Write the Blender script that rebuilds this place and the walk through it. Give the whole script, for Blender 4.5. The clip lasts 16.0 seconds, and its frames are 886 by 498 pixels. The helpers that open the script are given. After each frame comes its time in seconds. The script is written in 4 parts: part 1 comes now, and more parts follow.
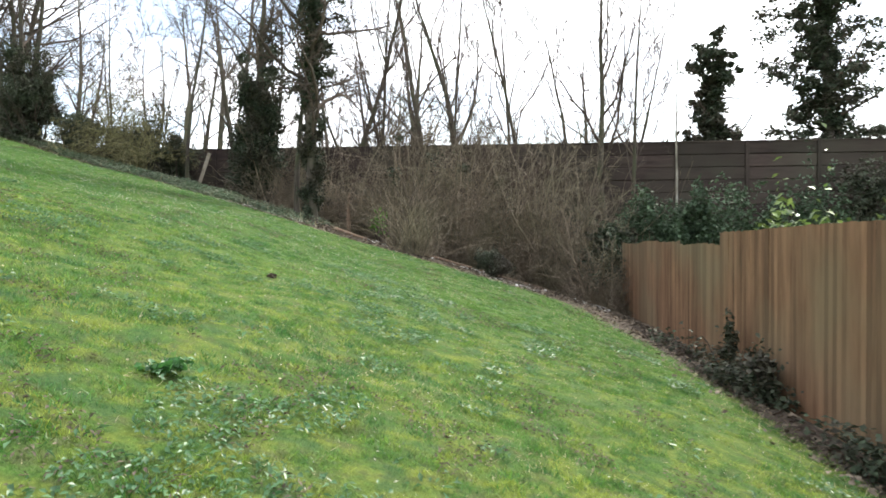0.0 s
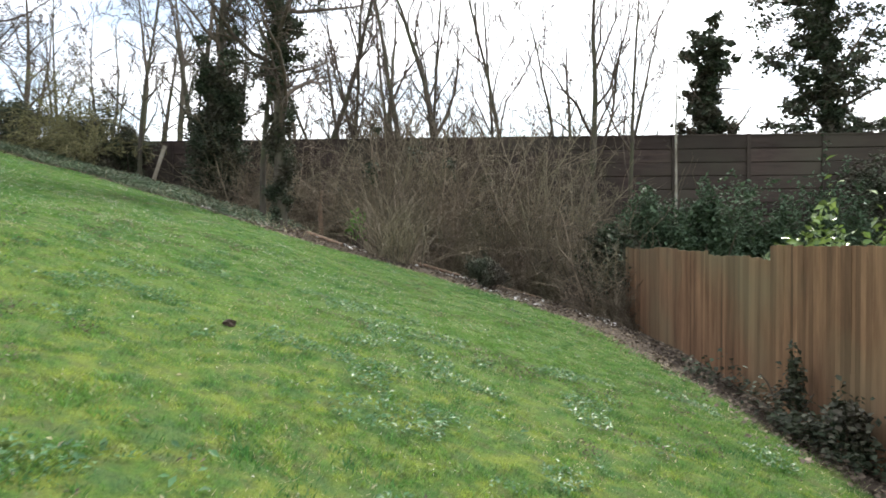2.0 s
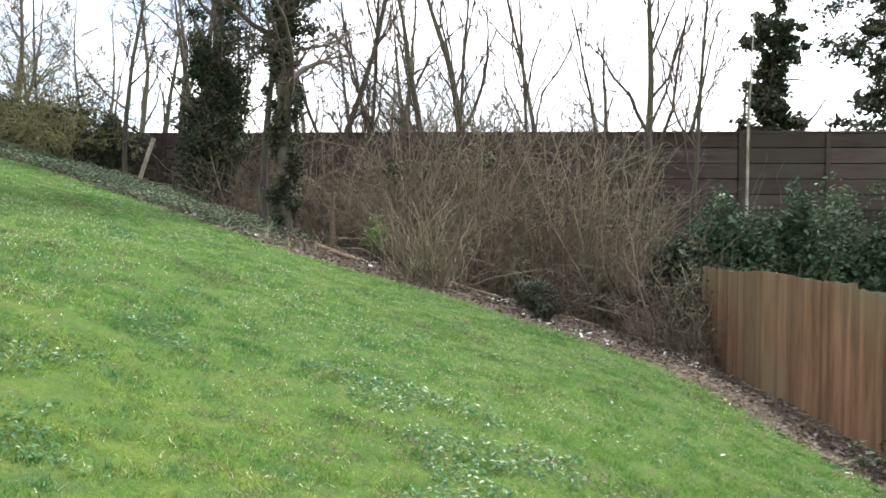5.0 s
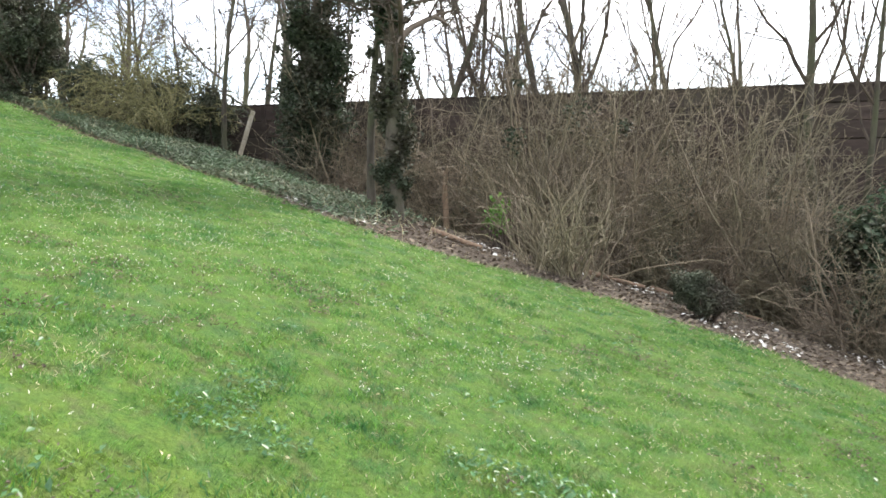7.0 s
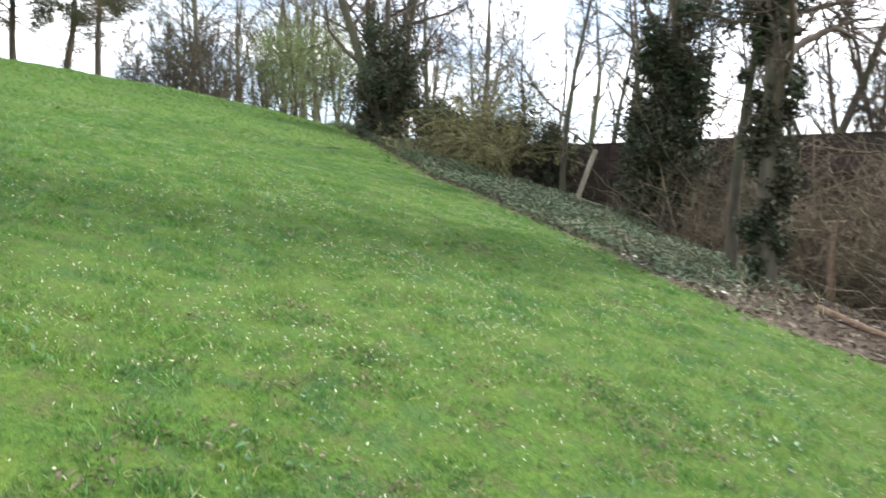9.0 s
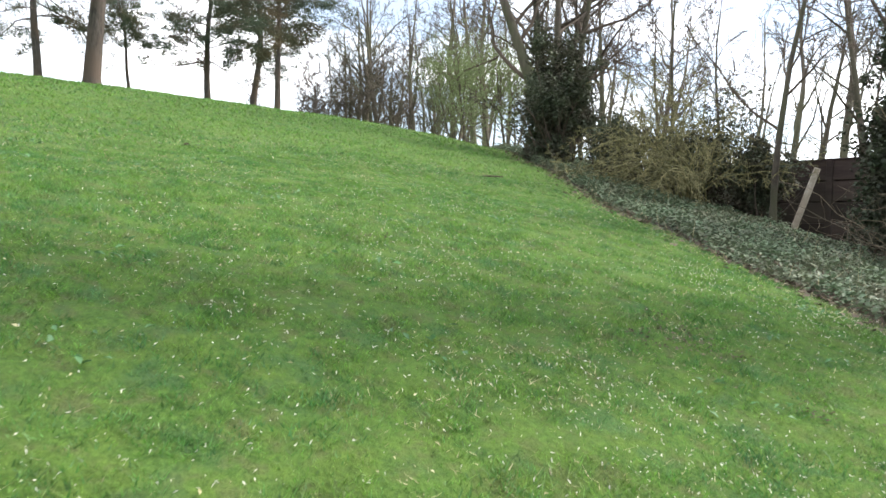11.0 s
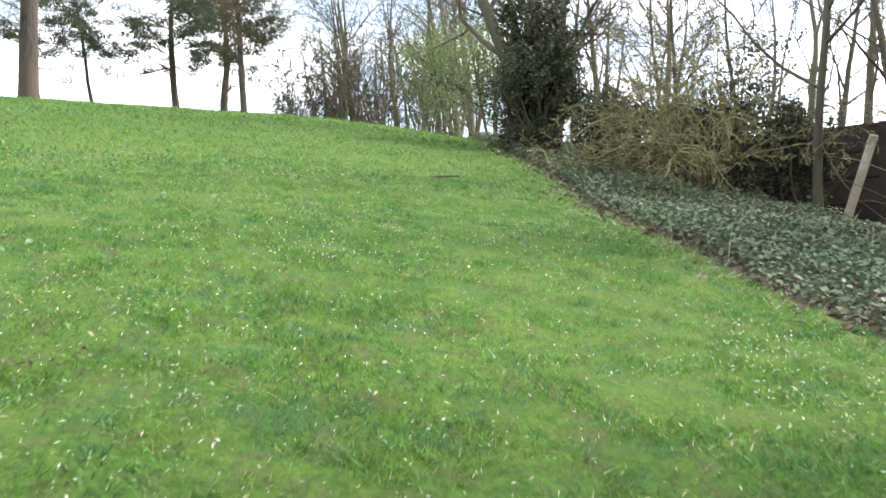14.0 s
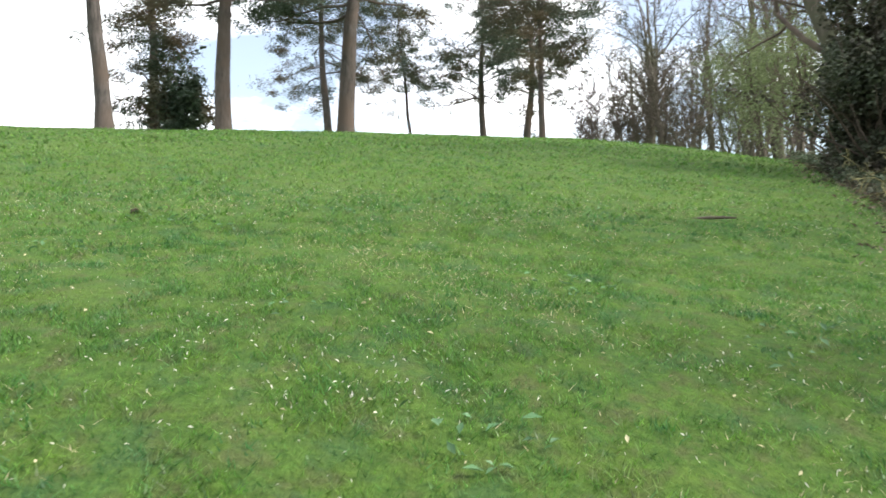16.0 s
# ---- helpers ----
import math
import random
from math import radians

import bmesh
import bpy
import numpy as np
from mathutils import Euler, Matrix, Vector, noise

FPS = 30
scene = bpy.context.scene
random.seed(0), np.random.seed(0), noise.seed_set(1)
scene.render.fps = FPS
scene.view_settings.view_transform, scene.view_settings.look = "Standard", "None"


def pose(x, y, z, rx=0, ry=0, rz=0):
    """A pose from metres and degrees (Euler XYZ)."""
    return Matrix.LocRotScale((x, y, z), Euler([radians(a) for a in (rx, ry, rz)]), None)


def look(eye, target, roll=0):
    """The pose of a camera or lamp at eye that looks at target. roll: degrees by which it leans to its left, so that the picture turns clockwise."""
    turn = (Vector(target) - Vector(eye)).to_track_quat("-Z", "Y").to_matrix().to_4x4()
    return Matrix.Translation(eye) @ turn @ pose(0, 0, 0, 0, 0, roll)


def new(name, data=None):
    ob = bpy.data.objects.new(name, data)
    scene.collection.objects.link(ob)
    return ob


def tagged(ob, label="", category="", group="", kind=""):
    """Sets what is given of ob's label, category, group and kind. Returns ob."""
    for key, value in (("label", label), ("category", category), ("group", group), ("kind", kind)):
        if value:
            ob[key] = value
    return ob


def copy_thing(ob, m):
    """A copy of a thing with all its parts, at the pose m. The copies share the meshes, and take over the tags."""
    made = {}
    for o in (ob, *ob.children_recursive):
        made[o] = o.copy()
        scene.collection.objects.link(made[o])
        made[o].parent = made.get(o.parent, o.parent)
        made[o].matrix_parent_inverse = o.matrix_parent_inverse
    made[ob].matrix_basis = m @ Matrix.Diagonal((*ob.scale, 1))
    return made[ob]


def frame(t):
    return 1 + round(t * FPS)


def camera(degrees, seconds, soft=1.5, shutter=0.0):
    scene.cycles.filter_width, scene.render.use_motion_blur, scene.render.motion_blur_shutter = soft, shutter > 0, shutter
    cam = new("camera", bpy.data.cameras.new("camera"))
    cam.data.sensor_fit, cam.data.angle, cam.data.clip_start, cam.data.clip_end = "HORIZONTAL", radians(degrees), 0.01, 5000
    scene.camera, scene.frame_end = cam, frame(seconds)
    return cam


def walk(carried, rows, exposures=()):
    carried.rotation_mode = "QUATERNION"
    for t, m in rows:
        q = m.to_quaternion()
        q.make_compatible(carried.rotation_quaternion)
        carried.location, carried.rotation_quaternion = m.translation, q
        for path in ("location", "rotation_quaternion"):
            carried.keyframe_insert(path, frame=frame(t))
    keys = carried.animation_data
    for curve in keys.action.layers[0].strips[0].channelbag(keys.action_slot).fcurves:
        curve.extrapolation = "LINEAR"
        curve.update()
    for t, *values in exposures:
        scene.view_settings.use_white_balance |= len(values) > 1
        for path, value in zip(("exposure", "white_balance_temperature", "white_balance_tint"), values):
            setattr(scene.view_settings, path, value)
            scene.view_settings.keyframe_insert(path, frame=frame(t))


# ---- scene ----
cam = camera(62.3, 16.0, soft=1.6, shutter=0.3)
PATH = [
    (0, (0.438, 1.586, 1.87), (0.247, 3.577, 1.848), -0.2),
    (0.5, (0.244, 2.118, 1.969), (0.002, 4.103, 1.921), 1.4),
    (1, (0.091, 2.71, 2.018), (-0.145, 4.696, 1.975), 1.9),
    (1.5, (-0.07, 3.15, 2.072), (-0.29, 5.138, 2.059), 0.4),
    (2, (-0.199, 3.683, 2.207), (-0.302, 5.68, 2.161), -0.3),
    (2.5, (-0.235, 4.245, 2.234), (-0.277, 6.244, 2.228), -0.5),
    (3, (-0.307, 4.811, 2.222), (-0.368, 6.809, 2.265), 0.6),
    (5.5, (-1.222, 7.438, 2.59), (-1.401, 9.427, 2.483), -0.2),
    (6, (-1.431, 7.919, 2.638), (-1.833, 9.871, 2.471), -0.7),
    (6.5, (-1.551, 8.336, 2.756), (-1.931, 10.29, 2.559), -0.8),
    (7, (-1.718, 8.841, 2.84), (-2.109, 10.796, 2.687), -0.7),
    (7.5, (-1.945, 9.279, 2.811), (-2.586, 11.166, 2.644), 0.8),
    (8, (-2.061, 9.83, 2.955), (-2.785, 11.68, 2.724), 1.1),
    (8.5, (-2.23, 10.363, 3.013), (-3.116, 12.15, 2.866), 1.6),
    (9, (-2.523, 10.785, 3.044), (-3.735, 12.375, 2.985), 2.2),
    (9.5, (-2.863, 11.211, 3.155), (-4.223, 12.677, 3.158), 2.4),
    (10, (-3.164, 11.697, 3.248), (-4.711, 12.965, 3.261), 2.5),
    (12.5, (-5.108, 13.859, 3.645), (-6.609, 15.178, 3.572), -0.8),
    (13, (-5.354, 14.419, 3.676), (-6.814, 15.782, 3.572), -1.7),
    (13.5, (-5.572, 14.901, 3.722), (-7.091, 16.198, 3.619), -1.4),
    (14, (-5.964, 15.376, 3.852), (-7.531, 16.617, 3.81), -2.2),
    (14.5, (-6.248, 15.82, 3.893), (-7.895, 16.954, 3.941), -1.6),
    (15, (-6.568, 16.363, 4.016), (-8.4, 17.164, 4.034), -2.0),
    (15.5, (-6.994, 16.803, 4.114), (-8.879, 17.469, 4.167), -1.0),
    (16, (-7.368, 17.248, 4.207), (-9.307, 17.737, 4.243), -0.2),
]
walk(cam, [(t, look(eye, target, roll)) for t, eye, target, roll in PATH],
     exposures=[(0.0, 0.58), (3.0, 0.4), (5.5, 0.85), (7.0, 0.95), (9.5, 0.75), (12.5, 0.88), (13.5, 1.05), (14.5, 0.88), (16.0, 0.58)])

# ---- light ----
SUN_AZ, SUN_EL = 22.0, 40.0   # degrees clockwise from +y, and above the horizon
world = bpy.data.worlds.new("sky")
scene.world = world
world.use_nodes = True
wt = world.node_tree
wt.nodes.clear()
w_out = wt.nodes.new("ShaderNodeOutputWorld")
w_bg = wt.nodes.new("ShaderNodeBackground")
w_sky = wt.nodes.new("ShaderNodeTexSky")
w_sky.sky_type = "NISHITA"
w_sky.sun_disc = False
w_sky.sun_elevation = radians(SUN_EL)
w_sky.sun_rotation = radians(SUN_AZ)
w_sky.air_density = 1.0
w_tc = wt.nodes.new("ShaderNodeTexCoord")
w_map = wt.nodes.new("ShaderNodeMapping")
w_map.inputs["Scale"].default_value = (1.0, 1.0, 2.6)
w_noise = wt.nodes.new("ShaderNodeTexNoise")
w_noise.inputs["Scale"].default_value = 2.3
w_noise.inputs["Detail"].default_value = 7
w_noise.inputs["Roughness"].default_value = 0.58
w_ramp = wt.nodes.new("ShaderNodeValToRGB")
w_ramp.color_ramp.elements[0].position = 0.44
w_ramp.color_ramp.elements[1].position = 0.58
w_ramp.color_ramp.elements[0].color = (0.13, 0.13, 0.13, 1)
w_mix = wt.nodes.new("ShaderNodeMix")
w_mix.data_type = "RGBA"
w_mix.inputs[7].default_value = (14.0, 14.2, 14.6, 1)
w_bg.inputs["Strength"].default_value = 0.15
wt.links.new(w_tc.outputs["Generated"], w_map.inputs["Vector"])
wt.links.new(w_map.outputs["Vector"], w_noise.inputs["Vector"])
wt.links.new(w_noise.outputs["Fac"], w_ramp.inputs["Fac"])
wt.links.new(w_ramp.outputs["Color"], w_mix.inputs[0])
wt.links.new(w_sky.outputs["Color"], w_mix.inputs[6])
wt.links.new(w_mix.outputs[2], w_bg.inputs["Color"])
wt.links.new(w_bg.outputs["Background"], w_out.inputs["Surface"])

sun = new("sun", bpy.data.lights.new("sun", "SUN"))
sun.data.energy = 3.9
sun.data.angle = radians(7.0)
sun.data.color = (1.0, 0.93, 0.82)
sun.matrix_world = look((30 * math.sin(radians(SUN_AZ)), 30 * math.cos(radians(SUN_AZ)), 30 * math.tan(radians(SUN_EL))), (0, 0, 0))


# ---- materials ----
def surface(name, c1, c2, scale=8.0, rough=0.85, bump=0.4, c3=None, large=0.7, leaf=0.0, island=0.0, stretch=(1, 1, 1), spec=0.3):
    """Two colours by fine noise, a third by large noise; leaf: share of light let through; island: change from piece to piece."""
    m = bpy.data.materials.new(name)
    m.use_nodes = True
    nt = m.node_tree
    nd, ln = nt.nodes, nt.links
    b = nd["Principled BSDF"]
    b.inputs["Roughness"].default_value = rough
    b.inputs["Specular IOR Level"].default_value = spec
    geo = nd.new("ShaderNodeNewGeometry")
    mp = nd.new("ShaderNodeMapping")
    mp.inputs["Scale"].default_value = stretch
    ln.new(geo.outputs["Position"], mp.inputs["Vector"])
    n1 = nd.new("ShaderNodeTexNoise")
    n1.inputs["Scale"].default_value = scale
    n1.inputs["Detail"].default_value = 6
    n1.inputs["Roughness"].default_value = 0.65
    ln.new(mp.outputs["Vector"], n1.inputs["Vector"])
    r1 = nd.new("ShaderNodeValToRGB")
    r1.color_ramp.elements[0].position, r1.color_ramp.elements[1].position = 0.32, 0.68
    r1.color_ramp.elements[0].color, r1.color_ramp.elements[1].color = (*c1, 1), (*c2, 1)
    ln.new(n1.outputs["Fac"], r1.inputs["Fac"])
    col = r1.outputs["Color"]
    if c3:
        n2 = nd.new("ShaderNodeTexNoise")
        n2.inputs["Scale"].default_value = large
        n2.inputs["Detail"].default_value = 4
        ln.new(geo.outputs["Position"], n2.inputs["Vector"])
        r2 = nd.new("ShaderNodeValToRGB")
        r2.color_ramp.elements[0].position, r2.color_ramp.elements[1].position = 0.42, 0.66
        ln.new(n2.outputs["Fac"], r2.inputs["Fac"])
        mx = nd.new("ShaderNodeMix")
        mx.data_type = "RGBA"
        mx.inputs[7].default_value = (*c3, 1)
        ln.new(r2.outputs["Color"], mx.inputs[0])
        ln.new(col, mx.inputs[6])
        col = mx.outputs[2]
    if island:
        hs = nd.new("ShaderNodeHueSaturation")
        ma = nd.new("ShaderNodeMapRange")
        ma.inputs["To Min"].default_value, ma.inputs["To Max"].default_value = 1 - island, 1 + island
        ob = nd.new("ShaderNodeObjectInfo")
        ad = nd.new("ShaderNodeMath")
        ad.operation = "ADD"
        fr = nd.new("ShaderNodeMath")
        fr.operation = "FRACT"
        ln.new(geo.outputs["Random Per Island"], ad.inputs[0])
        ln.new(ob.outputs["Random"], ad.inputs[1])
        ln.new(ad.outputs[0], fr.inputs[0])
        ln.new(fr.outputs[0], ma.inputs["Value"])
        ln.new(ma.outputs["Result"], hs.inputs["Value"])
        ln.new(col, hs.inputs["Color"])
        col = hs.outputs["Color"]
    ln.new(col, b.inputs["Base Color"])
    if bump:
        bp = nd.new("ShaderNodeBump")
        bp.inputs["Strength"].default_value = bump
        bp.inputs["Distance"].default_value = 0.02
        ln.new(n1.outputs["Fac"], bp.inputs["Height"])
        ln.new(bp.outputs["Normal"], b.inputs["Normal"])
    if leaf:
        tr = nd.new("ShaderNodeBsdfTranslucent")
        ln.new(col, tr.inputs["Color"])
        ms = nd.new("ShaderNodeMixShader")
        ms.inputs[0].default_value = leaf
        ln.new(b.outputs[0], ms.inputs[1])
        ln.new(tr.outputs[0], ms.inputs[2])
        ln.new(ms.outputs[0], nd["Material Output"].inputs["Surface"])
    return m


def lawn_colour(nd, ln, gain):
    """Patchy turf: greens, yellow moss, olive thatch and blue-green weeds, each in spots of 10 to 60 cm."""
    geo = nd.new("ShaderNodeNewGeometry")

    def spots(scale, lo, hi, shift, detail=4, top=1.0):
        mp = nd.new("ShaderNodeMapping")
        mp.inputs["Location"].default_value = (shift, -shift, shift * 0.5)
        n = nd.new("ShaderNodeTexNoise")
        n.inputs["Scale"].default_value, n.inputs["Detail"].default_value, n.inputs["Roughness"].default_value = scale, detail, 0.6
        r = nd.new("ShaderNodeMapRange")
        r.inputs["From Min"].default_value, r.inputs["From Max"].default_value, r.inputs["To Max"].default_value = lo, hi, top
        ln.new(geo.outputs["Position"], mp.inputs["Vector"])
        ln.new(mp.outputs["Vector"], n.inputs["Vector"])
        ln.new(n.outputs["Fac"], r.inputs["Value"])
        return r.outputs["Result"]

    def mixed(fac, a, c):
        x = nd.new("ShaderNodeMix")
        x.data_type = "RGBA"
        ln.new(fac, x.inputs[0])
        if isinstance(a, tuple):
            x.inputs[6].default_value = (*[q * gain for q in a], 1)
        else:
            ln.new(a, x.inputs[6])
        x.inputs[7].default_value = (*[q * gain for q in c], 1)
        return x.outputs[2]

    col = mixed(spots(19, 0.36, 0.64, 0.0), (0.038, 0.125, 0.02), (0.125, 0.28, 0.045))
    # the yellow spots are full up to y = 8 and fade by 12.5
    xyz = nd.new("ShaderNodeSeparateXYZ")
    ln.new(geo.outputs["Position"], xyz.inputs[0])
    low = nd.new("ShaderNodeMapRange")
    low.inputs["From Min"].default_value, low.inputs["From Max"].default_value = 8.0, 12.5
    low.inputs["To Min"].default_value, low.inputs["To Max"].default_value = 1.0, 0.22
    ln.new(xyz.outputs["Y"], low.inputs["Value"])
    moss = nd.new("ShaderNodeMath")
    moss.operation = "MULTIPLY"
    ln.new(spots(4.6, 0.44, 0.60, 7.3, 6, 0.95), moss.inputs[0])
    ln.new(low.outputs["Result"], moss.inputs[1])
    col = mixed(moss.outputs[0], col, (0.285, 0.355, 0.06))
    col = mixed(spots(7.5, 0.51, 0.64, 21.9, 5, 0.85), col, (0.145, 0.165, 0.072))
    col = mixed(spots(3.6, 0.52, 0.66, 43.1, 6, 0.8), col, (0.05, 0.16, 0.06))
    return mixed(spots(0.33, 0.45, 0.75, 61.7, 3, 0.4), col, (0.165, 0.28, 0.055))


def grass_material():
    m = bpy.data.materials.new("grass_blades")
    m.use_nodes = True
    nd, ln = m.node_tree.nodes, m.node_tree.links
    b = nd["Principled BSDF"]
    b.inputs["Roughness"].default_value = 0.42
    b.inputs["Specular IOR Level"].default_value = 0.5
    geo = nd.new("ShaderNodeNewGeometry")
    ma = nd.new("ShaderNodeMapRange")
    ma.inputs["To Min"].default_value, ma.inputs["To Max"].default_value = 0.5, 1.5
    hs = nd.new("ShaderNodeHueSaturation")
    ln.new(geo.outputs["Random Per Island"], ma.inputs["Value"])
    ln.new(ma.outputs["Result"], hs.inputs["Value"])
    ln.new(lawn_colour(nd, ln, 1.0), hs.inputs["Color"])
    tr = nd.new("ShaderNodeBsdfTranslucent")
    ms = nd.new("ShaderNodeMixShader")
    ms.inputs[0].default_value = 0.5
    ln.new(hs.outputs["Color"], b.inputs["Base Color"])
    ln.new(hs.outputs["Color"], tr.inputs["Color"])
    ln.new(b.outputs[0], ms.inputs[1])
    ln.new(tr.outputs[0], ms.inputs[2])
    ln.new(ms.outputs[0], nd["Material Output"].inputs["Surface"])
    return m


M_GRASS = grass_material()
M_TUFT = surface("tuft_blades", (0.03, 0.12, 0.035), (0.08, 0.21, 0.05), 2.5, 0.45, 0, (0.12, 0.25, 0.05), 0.8, 0.4, 0.4, spec=0.5)
M_STRAW = surface("dry_blades", (0.42, 0.38, 0.22), (0.55, 0.5, 0.33), 4, 0.7, 0, leaf=0.3, island=0.3)
M_PETAL_GLINT = surface("petals", (0.62, 0.60, 0.50), (0.80, 0.78, 0.70), 30, 0.6, 0, leaf=0.3, island=0.15)
M_WEED = surface("weed_leaf", (0.06, 0.15, 0.06), (0.13, 0.25, 0.11), 10, 0.36, 0, leaf=0.3, island=0.3)
M_BARK = surface("grey_bark", (0.045, 0.037, 0.03), (0.115, 0.098, 0.078), 9, 0.95, 0.7, (0.075, 0.08, 0.045), 1.1, stretch=(1, 1, 0.25))
M_PALE = surface("pale_bark", (0.28, 0.25, 0.2), (0.5, 0.47, 0.4), 9, 0.9, 0.5, (0.2, 0.18, 0.14), 1.6, stretch=(1, 1, 0.4))
M_TWIG = surface("twig", (0.05, 0.038, 0.03), (0.125, 0.098, 0.074), 3, 0.9, 0, island=0.35)
M_LICHEN = surface("lichen_twig", (0.10, 0.095, 0.05), (0.25, 0.23, 0.105), 3, 0.9, 0, island=0.3)
M_BRAMBLE = surface("bramble_stem", (0.10, 0.08, 0.058), (0.27, 0.215, 0.155), 1.2, 0.9, 0, (0.17, 0.15, 0.095), 0.8, island=0.4)
M_DARK = surface("dull_evergreen", (0.045, 0.06, 0.04), (0.105, 0.122, 0.076), 3, 0.65, 0, (0.06, 0.052, 0.038), 1.3, leaf=0.15, island=0.5, spec=0.2)
M_PINEBARK = surface("pine_bark", (0.033, 0.029, 0.027), (0.135, 0.116, 0.103), 9, 0.95, 1.0, (0.10, 0.075, 0.06), 0.7, stretch=(1, 1, 0.22))
M_NEEDLE = surface("pine_needles", (0.045, 0.07, 0.05), (0.09, 0.125, 0.078), 1.5, 0.6, 0, (0.13, 0.10, 0.062), 0.35, 0.3, 0.4)
M_IVY = surface("ivy_leaf", (0.03, 0.043, 0.026), (0.066, 0.088, 0.052), 4, 0.6, 0, (0.075, 0.068, 0.05), 1.4, leaf=0.2, island=0.55, spec=0.2)
M_BEDIVY = surface("bed_ivy_leaf", (0.07, 0.115, 0.065), (0.15, 0.205, 0.12), 3, 0.5, 0, (0.12, 0.125, 0.08), 1.2, leaf=0.2, island=0.35, spec=0.2)
M_LAUREL = surface("laurel_leaf", (0.08, 0.15, 0.035), (0.19, 0.25, 0.07), 3, 0.3, 0, leaf=0.25, island=0.4, spec=0.6)
M_HEDGE = surface("hedge_leaf", (0.045, 0.075, 0.045), (0.10, 0.145, 0.085), 3, 0.62, 0, leaf=0.2, island=0.4, spec=0.15)
M_BUD = surface("young_leaf", (0.12, 0.165, 0.065), (0.22, 0.27, 0.125), 3, 0.6, 0, leaf=0.4, island=0.3)
M_SPRIG = surface("bright_leaf", (0.09, 0.19, 0.035), (0.17, 0.28, 0.07), 3, 0.5, 0, leaf=0.4, island=0.3)
M_DEAD = surface("dead_leaf", (0.07, 0.055, 0.04), (0.20, 0.16, 0.118), 3, 0.8, 0, leaf=0.15, island=0.5)
M_BARRIER = surface("dark_timber", (0.030, 0.021, 0.018), (0.070, 0.050, 0.042), 5, 0.9, 0.5, (0.056, 0.048, 0.036), 0.5, island=0.3, stretch=(0.15, 1, 1))
M_FENCE = surface("fence_timber", (0.125, 0.068, 0.038), (0.26, 0.15, 0.085), 6, 0.85, 0.5, (0.18, 0.135, 0.08), 0.45, island=0.28, stretch=(1, 1, 0.12))
M_POST = surface("weathered_post", (0.26, 0.22, 0.17), (0.42, 0.38, 0.31), 14, 0.9, 0.5, (0.24, 0.2, 0.15), 2.0)
M_STUMP = surface("dead_wood", (0.14, 0.09, 0.06), (0.27, 0.19, 0.13), 12, 0.9, 0.6, stretch=(1, 1, 0.3))
M_STONE = surface("pale_rubble", (0.5, 0.48, 0.44), (0.72, 0.7, 0.66), 20, 0.8, 0.4, island=0.2)
M_CLOD = surface("soil_clod", (0.03, 0.022, 0.015), (0.07, 0.05, 0.035), 30, 0.95, 0.7)
M_FAR = surface("far_wood", (0.065, 0.053, 0.045), (0.15, 0.125, 0.10), 0.5, 0.9, 0, (0.10, 0.105, 0.06), 0.2, island=0.4)


